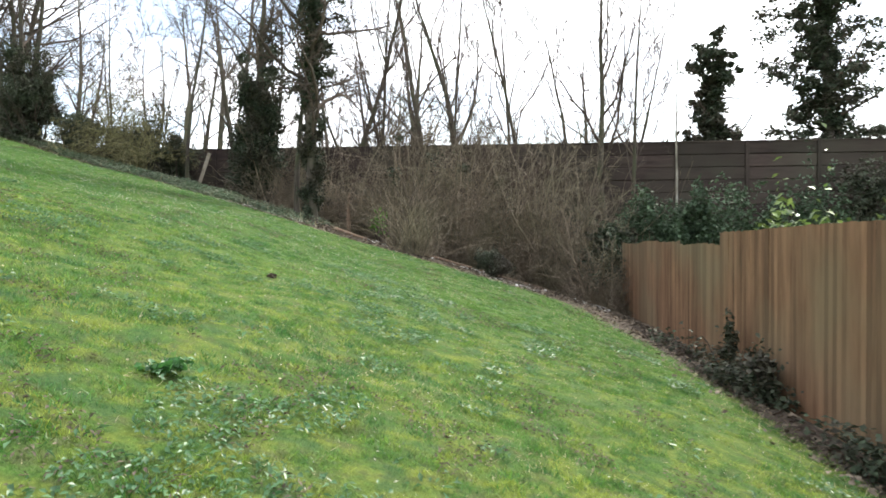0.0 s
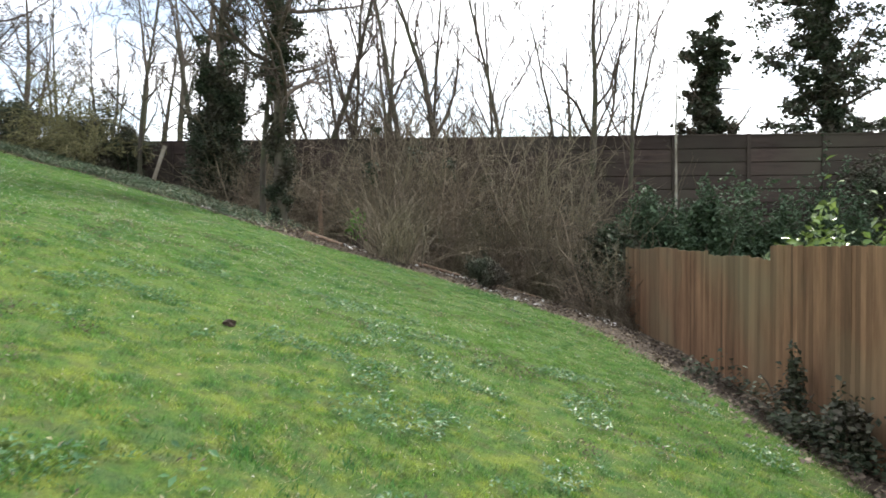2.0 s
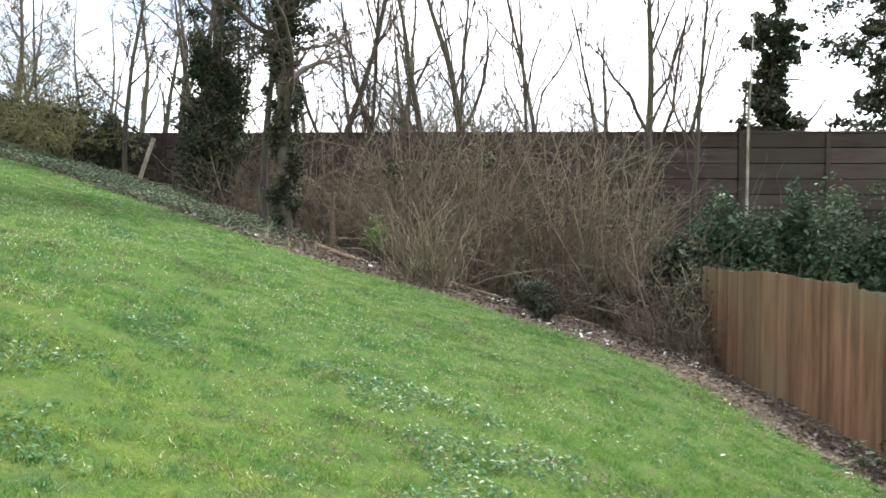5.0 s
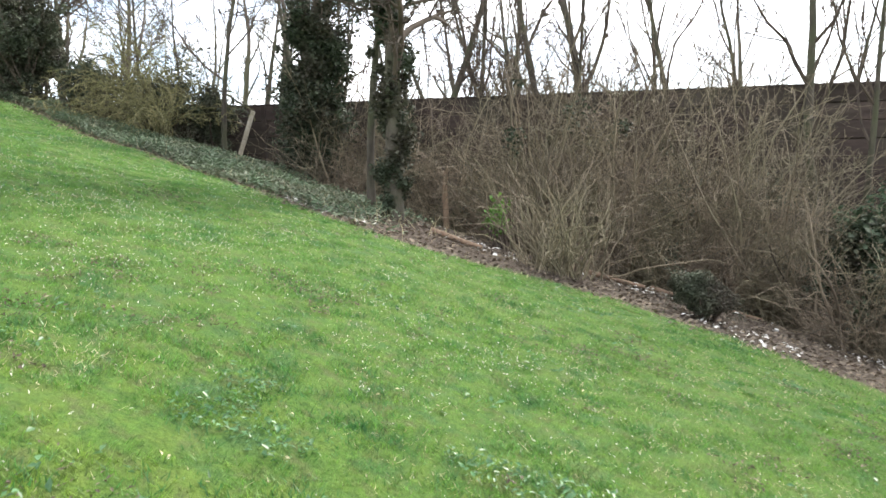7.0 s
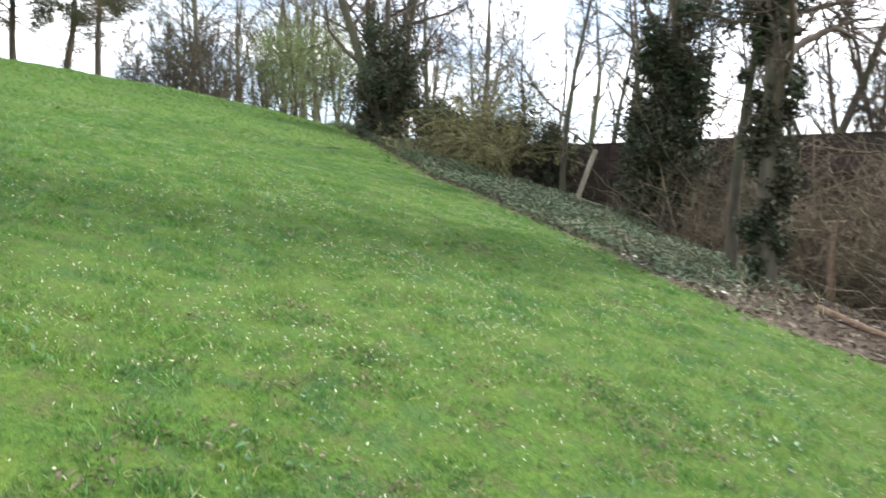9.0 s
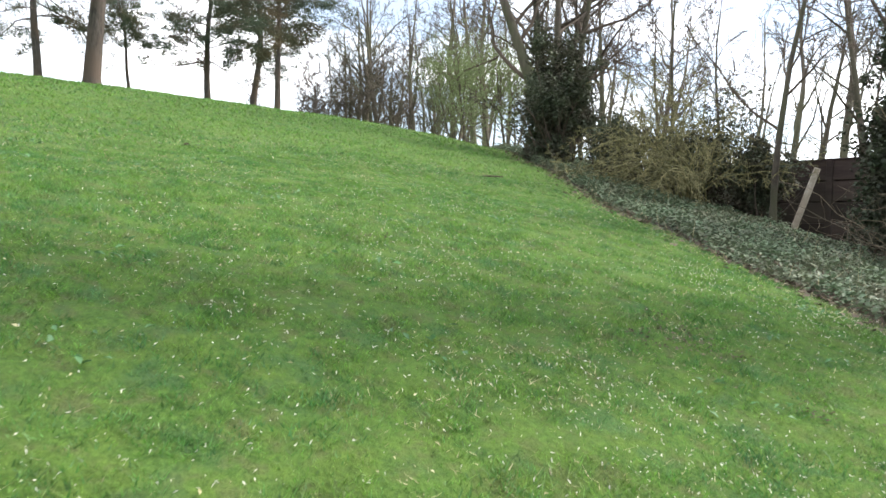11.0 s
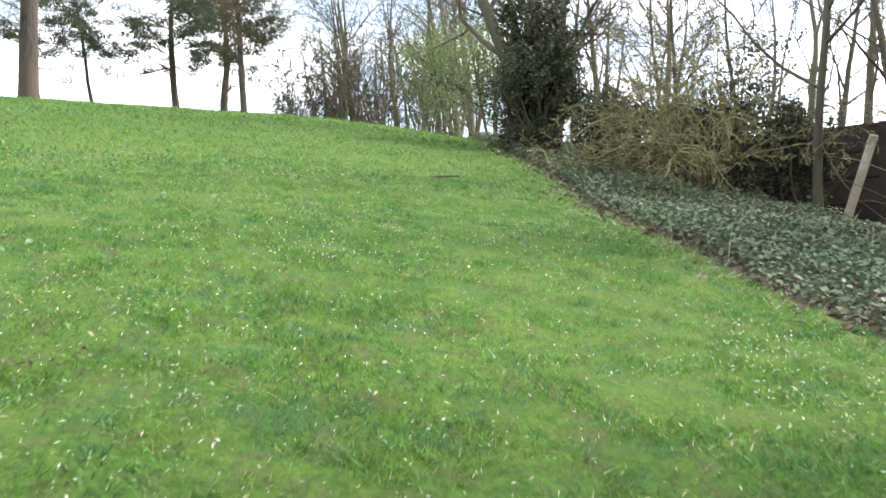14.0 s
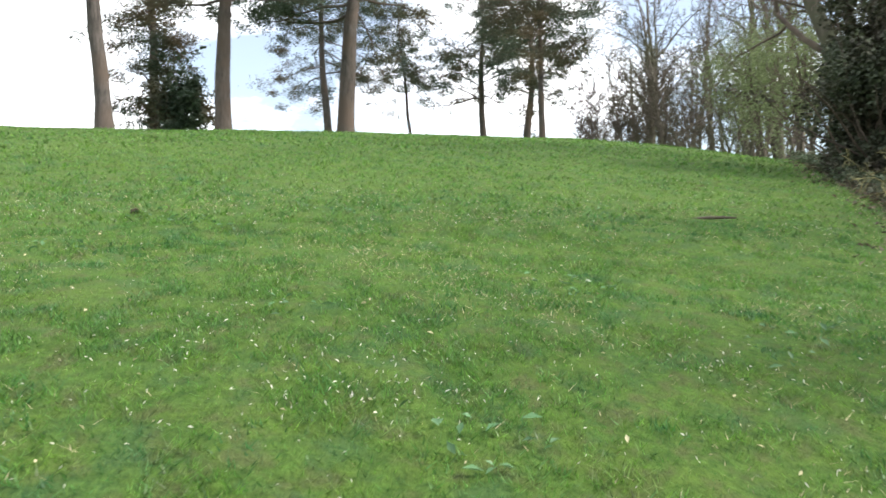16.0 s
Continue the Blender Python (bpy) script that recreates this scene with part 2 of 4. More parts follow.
def ground_material():
    """Turf, with leaf litter where the mesh's bed value is high."""
    m = bpy.data.materials.new("turf_and_litter")
    m.use_nodes = True
    nt = m.node_tree
    nd, ln = nt.nodes, nt.links
    b = nd["Principled BSDF"]
    b.inputs["Roughness"].default_value = 0.95
    b.inputs["Specular IOR Level"].default_value = 0.15
    geo = nd.new("ShaderNodeNewGeometry")

    def noise_ramp(scale, lo, hi, c1, c2, detail=6):
        n = nd.new("ShaderNodeTexNoise")
        n.inputs["Scale"].default_value, n.inputs["Detail"].default_value, n.inputs["Roughness"].default_value = scale, detail, 0.65
        ln.new(geo.outputs["Position"], n.inputs["Vector"])
        r = nd.new("ShaderNodeValToRGB")
        r.color_ramp.elements[0].position, r.color_ramp.elements[1].position = lo, hi
        r.color_ramp.elements[0].color, r.color_ramp.elements[1].color = (*c1, 1), (*c2, 1)
        ln.new(n.outputs["Fac"], r.inputs["Fac"])
        return n, r

    def mix(fac, a, c):
        x = nd.new("ShaderNodeMix")
        x.data_type = "RGBA"
        ln.new(fac, x.inputs[0]), ln.new(a, x.inputs[6]), ln.new(c, x.inputs[7])
        return x.outputs[2]

    n1, fine = noise_ramp(48, 0.3, 0.7, (0.02, 0.035, 0.010), (0.14, 0.20, 0.045))
    _, patch = noise_ramp(0.55, 0.45, 0.68, (0, 0, 0), (0.55, 0.55, 0.55), 5)
    half = nd.new("ShaderNodeValue")
    half.outputs[0].default_value = 0.6
    # turf colour below blade level is lowered, painting in shade between the tufts
    lawn = mix(half.outputs[0], fine.outputs["Color"], lawn_colour(nd, ln, 0.62))
    _, lit1 = noise_ramp(22, 0.32, 0.66, (0.03, 0.024, 0.018), (0.13, 0.10, 0.08))
    _, lit2 = noise_ramp(60, 0.5, 0.75, (0.04, 0.034, 0.024), (0.26, 0.22, 0.18))
    litter = mix(patch.outputs["Color"], lit1.outputs["Color"], lit2.outputs["Color"])
    at = nd.new("ShaderNodeAttribute")
    at.attribute_name = "bed"
    rag, _ = noise_ramp(5, 0, 1, (0, 0, 0), (1, 1, 1))
    ad = nd.new("ShaderNodeMath")
    ad.operation = "MULTIPLY_ADD"
    ad.inputs[1].default_value = 0.7
    ln.new(rag.outputs["Fac"], ad.inputs[0]), ln.new(at.outputs["Fac"], ad.inputs[2])
    sm = nd.new("ShaderNodeMapRange")
    sm.inputs["From Min"].default_value, sm.inputs["From Max"].default_value = 0.72, 0.98
    ln.new(ad.outputs[0], sm.inputs["Value"])
    ln.new(mix(sm.outputs["Result"], lawn, litter), b.inputs["Base Color"])
    bp = nd.new("ShaderNodeBump")
    bp.inputs["Strength"].default_value, bp.inputs["Distance"].default_value = 0.7, 0.04
    ln.new(n1.outputs["Fac"], bp.inputs["Height"])
    ln.new(bp.outputs["Normal"], b.inputs["Normal"])
    return m


# ---- mesh helpers ----
def mesh_from(name, verts, faces, material):
    """A mesh from an array of vertices and an array of faces that all have as many corners."""
    verts, faces = np.asarray(verts, np.float32), np.asarray(faces, np.int32)
    me = bpy.data.meshes.new(name)
    k = faces.shape[1]
    me.vertices.add(len(verts))
    me.vertices.foreach_set("co", verts.ravel())
    me.loops.add(faces.size)
    me.loops.foreach_set("vertex_index", faces.ravel())
    me.polygons.add(len(faces))
    me.polygons.foreach_set("loop_start", np.arange(0, faces.size, k, dtype=np.int32))
    me.polygons.foreach_set("loop_total", np.full(len(faces), k, np.int32))
    me.update(calc_edges=True)
    me.materials.append(material)
    return me


def part_of(name, me, parent, label=""):
    ob = new(name, me)
    ob.parent = parent
    return tagged(ob, label)


def part(name, bm, material, parent, label=""):
    me = bpy.data.meshes.new(name)
    bm.to_mesh(me)
    bm.free()
    me.materials.append(material)
    return part_of(name, me, parent, label)


class Tubes:
    """Gathers tapered tubes into one mesh; those with as many rings and sides are worked out together."""
    def __init__(self):
        self.kinds = {}

    def add(self, pts, radii, sides=5):
        self.kinds.setdefault((len(pts), sides), []).append((np.asarray(pts, float), np.asarray(radii, float)))

    def arrays(self):
        V, F, base = [], [], 0
        for (k, sides), tubes in self.kinds.items():
            p = np.stack([q[0] for q in tubes])
            r = np.stack([q[1] for q in tubes])
            d = np.gradient(p, axis=1)
            d /= np.linalg.norm(d, axis=2, keepdims=True) + 1e-9
            ref = np.where((np.abs(d[:, :1, :1]) < 0.8), np.array((1.0, 0, 0)), np.array((0, 1.0, 0)))
            u = np.cross(d, np.broadcast_to(ref, d.shape))
            u /= np.linalg.norm(u, axis=2, keepdims=True) + 1e-9
            w = np.cross(d, u)
            a = np.arange(sides) * 2 * np.pi / sides
            ring = p[:, :, None] + r[:, :, None, None] * (np.cos(a)[:, None] * u[:, :, None] + np.sin(a)[:, None] * w[:, :, None])
            i = np.arange(k - 1)[:, None] * sides
            j, j2 = np.arange(sides)[None], (np.arange(sides)[None] + 1) % sides
            f = np.stack([i + j, i + j2, i + sides + j2, i + sides + j], -1).reshape(-1, 4)
            n = len(tubes)
            F.append((f[None] + (np.arange(n) * k * sides)[:, None, None]).reshape(-1, 4) + base)
            V.append(ring.reshape(-1, 3))
            base += n * k * sides
        return np.concatenate(V), np.concatenate(F)

    def mesh(self, name, material, smooth=True):
        me = mesh_from(name, *self.arrays(), material)
        if smooth:
            me.polygons.foreach_set("use_smooth", np.ones(len(me.polygons), bool))
        return me


def leaf_mesh(name, centres, size, material, rng, aspect=0.6, up=0.3, spread=0.45):
    """Folded four-cornered leaves at the centres; up: how much they face the sky."""
    c = np.asarray(centres, float)
    n = len(c)
    s = size * (1 + spread * (rng.random(n) * 2 - 1))
    nor = rng.normal(size=(n, 3))
    nor[:, 2] = np.abs(nor[:, 2]) + up * 3
    nor /= np.linalg.norm(nor, axis=1)[:, None]
    t = np.cross(nor, rng.normal(size=(n, 3)))
    t /= np.linalg.norm(t, axis=1)[:, None] + 1e-9
    b = np.cross(nor, t)
    L, W = (s * 0.5)[:, None], (s * 0.5 * aspect)[:, None]
    fold = (s * 0.14)[:, None] * nor
    v = np.stack([c - t * L, c + b * W + fold, c + t * L, c - b * W + fold], 1).reshape(-1, 3)
    i = np.arange(n)[:, None] * 4
    f = np.concatenate([i + np.array([[0, 1, 2]]), i + np.array([[0, 2, 3]])])
    return mesh_from(name, v, f, material)


def blob_points(rng, n, centre, radii, hollow=0.35, rough=0.25):
    """Points in an uneven shell: thick towards the skin, with lumps and hollows."""
    d = rng.normal(size=(n, 3))
    d /= np.linalg.norm(d, axis=1)[:, None]
    k = rng.normal(size=(5, 3)) * 2.2
    ph = rng.random(5) * 6.3
    lump = 1 + rough * np.sin(d @ k.T + ph).mean(1) * 2
    r = (hollow + (1 - hollow) * rng.random(n) ** 0.5) * lump
    return np.asarray(centre) + d * r[:, None] * np.asarray(radii)


def clumped(rng, count, centre, radii, clumps=26, small=(0.22, 0.42)):
    """Leaf places gathered in many uneven clumps that make up a larger mass, with gaps and stray sprays."""
    out = []
    radii = np.asarray(radii, float)
    each = count // clumps
    for _ in range(clumps):
        d = rng.normal(size=3)
        d *= rng.uniform(0.15, 0.92) / np.linalg.norm(d)
        r = radii * rng.uniform(*small) * np.array((1, 1, rng.uniform(0.6, 1.1)))
        out.append(blob_points(rng, each, np.asarray(centre) + d * radii, r, 0.2, 0.35))
        k = each // 14
        spray = rng.normal(size=3) * r * 0.5
        out.append(np.asarray(centre) + d * radii * 1.08 + spray * (1 + rng.random((k, 1))) + rng.normal(size=(k, 3)) * 0.06)
    return np.concatenate(out)


# ---- the lie of the land ----
_xs = np.arange(-700, 700.01, 0.25)
_k = np.interp(_xs, [-700, -60, -45, -36, -28, -20, -12, -6, 3, 6, 40, 60], [0, 0.03, 0.07, 0.13, 0.19, 0.245, 0.265, 0.27, 0.30, 0.27, 0.05, 0])
_k[_xs < -100] = 0
_z = -np.cumsum(_k) * 0.25
_z += 0.75 - np.interp(0, _xs, _z)


def step(a, b, v):
    s = np.clip((v - a) / (b - a), 0, 1)
    return s * s * (3 - 2 * s)


def ground_z(x, y):
    """Height of the land: a bank that falls towards +x and flattens at its crest."""
    x, y = np.asarray(x, float), np.asarray(y, float)
    z = np.interp(x, _xs, _z) + 0.007 * np.clip(y, -20, 18) + 0.05 * step(14, 19, y) + 0.08 * step(-3, -5, x) * step(-13, -9, x)
    up = step(-9, -18, x)
    z -= 0.02 * np.clip(y - 18, 0, 25) * (1 - up)
    z += up * np.clip(0.012 * (y - 20) - 0.17, -0.5, 0.4)
    z -= 0.28 * step(22.3, 25, y) * step(-9, -6, x)
    z -= 0.085 * np.clip(y - 27.5, 0, 14) * step(-17, -23, x)
    z -= 1.0 * step(27.0, 29.0, y) * step(-19, -15, x) * step(45, 33, y)
    return z + 0.025 * np.sin(x * 1.3 + 0.7 * y) * np.sin(y * 1.1 - 0.4 * x)


def gz(x, y):
    return float(ground_z(x, y))


EDGE = np.array([(-60, 47), (-35, 37), (-24, 30.8), (-19, 27.4), (-17.2, 26.2), (-15.2, 25.1), (-13.2, 23.6), (-12, 22.5), (-10.2, 21.4), (-8.9, 20.6),
                 (-7.4, 20.0), (-5.8, 19.0), (-4.3, 18.6), (-2.7, 19.3), (-1.3, 19.5), (0.3, 18.8), (1.75, 18.1), (2.3, 16.9), (3.0, 13.5), (3.1, 10.8), (3.35, 9), (3.5, -60)], float)


def bed_distance(x, y):
    """Distance from the lawn's edge, positive in the bed."""
    p = np.stack([np.asarray(x, float), np.asarray(y, float)], -1)
    best, sign = np.full(p.shape[:-1], 1e9), np.zeros(p.shape[:-1])
    for a, b in zip(EDGE[:-1], EDGE[1:]):
        ab = b - a
        t = np.clip(((p - a) @ ab) / (ab @ ab), 0, 1)
        q = p - (a + t[..., None] * ab)
        d = np.hypot(q[..., 0], q[..., 1])
        side = ab[0] * (p[..., 1] - a[1]) - ab[1] * (p[..., 0] - a[0])
        sign = np.where(d < best, np.sign(side), sign)
        best = np.minimum(d, best)
    return best * sign


def spaced(lo, a, b, hi, fine):
    left = a - np.geomspace(fine, a - lo, 28)[::-1]
    right = b + np.geomspace(fine, hi - b, 28)
    return np.concatenate([left, np.arange(a, b + 1e-6, fine), right])


def build_ground():
    xs, ys = spaced(-650, -24, 7, 650, 0.2), spaced(-650, 0, 31, 650, 0.2)
    X, Y = np.meshgrid(xs, ys, indexing="ij")
    rng = np.random.default_rng(3)
    Z = ground_z(X, Y) + rng.normal(size=X.shape) * 0.008
    nx, ny = X.shape
    i = np.arange(nx - 1)[:, None] * ny + np.arange(ny - 1)[None]
    f = np.stack([i, i + ny, i + ny + 1, i + 1], -1).reshape(-1, 4)
    me = mesh_from("ground", np.stack([X, Y, Z], -1).reshape(-1, 3), f, ground_material())
    me.polygons.foreach_set("use_smooth", np.ones(len(me.polygons), bool))
    bed = np.clip(0.5 + bed_distance(X, Y) / 0.9, 0, 1) * (1 - step(4.0, 4.4, X) * step(24, 22.8, Y))
    at = me.attributes.new("bed", "FLOAT", "POINT")
    at.data.foreach_set("value", bed.ravel().astype(np.float32))
    return tagged(new("ground", me), "sloping mown lawn with a leaf-littered bank beyond it", "ground", kind="structure")


build_ground()

# the line along which people walk over the lawn
TRACK = np.array([(0.4, 1.6), (-0.3, 4.8), (-1.6, 8.5), (-3, 11.5), (-5.2, 14), (-7.4, 17.2)], float)


def near_track(x, y):
    p = np.stack([x, y], -1)
    best = np.full(len(x), 1e9)
    for a, b in zip(TRACK[:-1], TRACK[1:]):
        ab = b - a
        t = np.clip(((p - a) @ ab) / (ab @ ab), 0, 1)
        q = p - (a + t[:, None] * ab)
        best = np.minimum(best, np.hypot(q[:, 0], q[:, 1]))
    return best


def patches(x, y, size, seed):
    """Smooth random values from 0 to 1 that change over about that many metres."""
    g = np.random.default_rng(seed).random((257, 257))
    u, v = x / size + 900.3, y / size + 900.7
    i, j = np.floor(u).astype(int), np.floor(v).astype(int)
    a, b = step(0, 1, u - i), step(0, 1, v - j)
    i, j = i % 256, j % 256
    return (g[i, j] * (1 - a) + g[i + 1, j] * a) * (1 - b) + (g[i, j + 1] * (1 - a) + g[i + 1, j + 1] * a) * b


def blades(name, x, y, height, width, material, rng, lean=0.7):
    n = len(x)
    z = ground_z(x, y) - 0.006
    a = rng.random(n) * 2 * np.pi
    side = np.stack([np.cos(a), np.sin(a), 0 * a], -1) * (width * 0.5)[:, None]
    tilt = rng.normal(size=(n, 2)) * (lean * height)[:, None]
    base = np.stack([x, y, z], -1)
    tip = base + np.stack([tilt[:, 0], tilt[:, 1], height], -1)
    v = np.stack([base - side, base + side, tip], 1).reshape(-1, 3)
    return mesh_from(name, v, np.arange(3 * n).reshape(-1, 3), material)


def build_grass():
    rng = np.random.default_rng(11)
    X, Y, H, W = [], [], [], []
    for count, box, near, far, h, w in ((1850000, (-15, 4, 3.4, 26), 0, 6.5, 0.025, 0.0062),
                                        (360000, (-24, 4, 3.4, 30), 6.5, 14, 0.038, 0.017),
                                        (220000, (-46, -8, -4, 40), 14, 60, 0.045, 0.04)):
        x, y = rng.uniform(box[0], box[1], count), rng.uniform(box[2], box[3], count)
        d = near_track(x, y)
        keep = (d >= near) & (d < far)
        x, y = x[keep], y[keep]
        keep = bed_distance(x, y) + rng.normal(size=len(x)) * 0.18 < 0
        x, y = x[keep], y[keep]
        tuft = patches(x, y, 0.16, 1)
        lush = (0.45 + 0.75 * tuft ** 1.5 + 0.45 * patches(x, y, 0.5, 2)) * (0.75 + 0.5 * patches(x, y, 2.6, 3))
        keep = rng.random(len(x)) < 0.25 + tuft
        x, y, lush = x[keep], y[keep], lush[keep]
        X.append(x), Y.append(y), H.append(h * lush * rng.uniform(0.6, 1.5, len(x))), W.append(w * rng.uniform(0.7, 1.3, len(x)))
    x, y, h, w = (np.concatenate(q) for q in (X, Y, H, W))
    tagged(new("grass", blades("grass", x, y, h, w, M_GRASS, rng, 0.9)), "short bright green lawn grass with yellowish patches", "grass", kind="stuff")
    n = 15000
    cx, cy = rng.uniform(-16, 4, n), rng.uniform(1, 24, n)
    keep = (bed_distance(cx, cy) < -0.05) & (near_track(cx, cy) < 9) & (rng.random(n) < 0.15 + 1.1 * patches(cx, cy, 1.1, 7) ** 2)
    cx, cy = cx[keep], cy[keep]
    size = rng.uniform(0.03, 0.09, len(cx))
    k = 34
    x = np.repeat(cx, k) + rng.normal(size=len(cx) * k) * np.repeat(size, k)
    y = np.repeat(cy, k) + rng.normal(size=len(cx) * k) * np.repeat(size, k)
    h = np.repeat(rng.uniform(0.022, 0.05, len(cx)), k) * rng.uniform(0.5, 1.2, len(x))
    tagged(new("grass_tufts", blades("grass_tufts", x, y, h, np.full(len(x), 0.009), M_TUFT, rng, 0.6)), "darker longer tufts of grass in the lawn", "grass", kind="stuff")
    n = 230000
    x, y = rng.uniform(-16, 4, n), rng.uniform(1, 24, n)
    keep = (bed_distance(x, y) < 0.35) & (near_track(x, y) < 9) & (rng.random(n) < 1.3 * patches(x, y, 0.8, 9) ** 2)
    x, y = x[keep], y[keep]
    k = len(x)
    tagged(new("dry_grass", blades("dry_grass", x, y, rng.uniform(0.012, 0.034, k), np.full(k, 0.006), M_STRAW, rng, 1.3)),
           "pale dry grass blades scattered through the lawn", "dry grass", kind="stuff")


build_grass()

# ---- timber noise barrier along the top of the bank ----
def box_mesh(name, sx, sy, sz, material, bevel=0.008):
    """A bevelled block, its foot at z = 0, centred in x and y."""
    bm = bmesh.new()
    bmesh.ops.create_cube(bm, size=1)
    bmesh.ops.scale(bm, vec=(sx, sy, sz), verts=bm.verts)
    bmesh.ops.translate(bm, vec=(0, 0, sz / 2), verts=bm.verts)
    if bevel:
        bmesh.ops.bevel(bm, geom=bm.edges[:], offset=bevel, segments=1, affect="EDGES")
    me = bpy.data.meshes.new(name)
    bm.to_mesh(me)
    bm.free()
    me.materials.append(material)
    return me


WALL_Y, WALL_TOP, BAY, ROW = 29.2, 5.47, 2.5, 0.46


def build_barrier():
    wall = tagged(new("wall_north"), "tall dark brown timber barrier of wide horizontal boards between posts", "wall", kind="structure")
    wall.location = (-16.1, WALL_Y, 0)
    board = box_mesh("board", BAY - 0.13, 0.07, ROW - 0.022, M_BARRIER, 0.012)
    rng = random.Random(5)
    for i in range(17):
        x = BAY * i
        ground = min(gz(-16.1 + x, WALL_Y), gz(-16.1 + x + BAY, WALL_Y)) - 0.2
        post = part_of("post", box_mesh("post", 0.13, 0.19, WALL_TOP - ground + 0.02, M_BARRIER), wall)
        post.location = (x, 0, ground)
        if i == 16:
            break
        z = WALL_TOP - ROW
        while z > ground - ROW:
            ob = part_of("board", board, wall)
            ob.location = (x + BAY / 2, rng.uniform(-0.012, 0.012), z + rng.uniform(-0.006, 0.006))
            ob.rotation_euler = (rng.uniform(-0.012, 0.012), rng.uniform(-0.003, 0.003), 0)
            z -= ROW
        back = part_of("backing", box_mesh("backing", BAY - 0.135, 0.02, WALL_TOP - ground - 0.004, M_BARRIER, 0), wall)
        back.location = (x + BAY / 2, 0.065, ground)
        cap = part_of("cap", box_mesh("cap", BAY - 0.02, 0.14, 0.05, M_BARRIER), wall)
        cap.location = (x + BAY / 2, 0, WALL_TOP - 0.035)


build_barrier()


# ---- close-boarded garden fence ----
def fence_top(y):
    """Height of the fence's top: a taller panel close by, then a lower one, then a long wavering run."""
    if y < 14.2:
        return 2.03 + 0.03 * math.sin(y * 0.8)
    if y < 16.7:
        return 1.80 + 0.015 * math.sin(y * 3)
    return 1.87 - 0.015 * (y - 16.7) + 0.03 * math.sin(y * 1.7)


def fence_x(y):
    return 3.91 - 0.044 * (y - 14.2)


def build_fence():
    fence = tagged(new("wooden_fence"), "brown close-boarded wooden garden fence with stepped uneven top", "fence")
    fence.location = (fence_x(14.2), 14.2, gz(fence_x(14.2), 14.2))
    ox, oy, oz = fence.location
    rng = random.Random(8)
    y = -4.0
    while y < 22.7:
        w = 0.124
        x = fence_x(y)
        g = gz(x, y) + 0.02
        h = fence_top(y) - g + rng.uniform(-0.012, 0.012)
        bm = bmesh.new()
        # feather-edged: thick on one side, thin on the other
        for z, j in ((0, 0), (h, 0)):
            for px, py in ((-0.011, -w / 2), (-0.011, w / 2), (0.011, w / 2), (-0.004, -w / 2)):
                bm.verts.new((px, py, z))
        bm.verts.ensure_lookup_table()
        v = bm.verts
        for q in ((3, 2, 1, 0), (4, 5, 6, 7), (0, 1, 5, 4), (1, 2, 6, 5), (2, 3, 7, 6), (3, 0, 4, 7)):
            bm.faces.new([v[i] for i in q])
        ob = part("fence_board", bm, M_FENCE, fence)
        ob.location = (x - ox - 0.012, y - oy, g - oz)
        ob.rotation_euler = (rng.uniform(-0.004, 0.004), rng.uniform(-0.006, 0.006), math.radians(2.5) + rng.uniform(-0.02, 0.02) + 0.09)
        y += 0.104
    for py in [-3.8 + 2.5 * i for i in range(11)]:
        x = fence_x(py) + 0.09
        ob = part_of("fence_post", box_mesh("fence_post", 0.1, 0.1, fence_top(py) - gz(x, py) - 0.05 + 0.3, M_FENCE), fence)
        ob.location = (x - ox, py - oy, gz(x, py) - 0.3 - oz)
    for f in (0.15, 0.5, 0.85):
        t = Tubes()
        ys = np.arange(-4, 22.6, 0.6)
        t.add([(fence_x(q) + 0.03 - ox, q - oy, gz(fence_x(q), q) * (1 - f) + fence_top(q) * f - oz) for q in ys], [0.035] * len(ys), 4)
        part_of("rail", t.mesh("rail", M_FENCE, False), fence)


build_fence()


# ---- trees ----
def wander(rng, p, d, length, n, bend, lift):
    """A line of n steps that strays from its direction and is drawn up or down."""
    x, y, z = float(p[0]), float(p[1]), float(p[2])
    dx, dy, dz = float(d[0]), float(d[1]), float(d[2])
    pts, go = [(x, y, z)], length / n
    for a, b, c in (rng.normal(size=(n, 3)) * bend).tolist():
        dx, dy, dz = dx + a, dy + b, dz + c + lift
        k = 1 / (math.sqrt(dx * dx + dy * dy + dz * dz) + 1e-12)
        dx, dy, dz = dx * k, dy * k, dz * k
        x, y, z = x + dx * go, y + dy * go, z + dz * go
        pts.append((x, y, z))
    return np.array(pts)


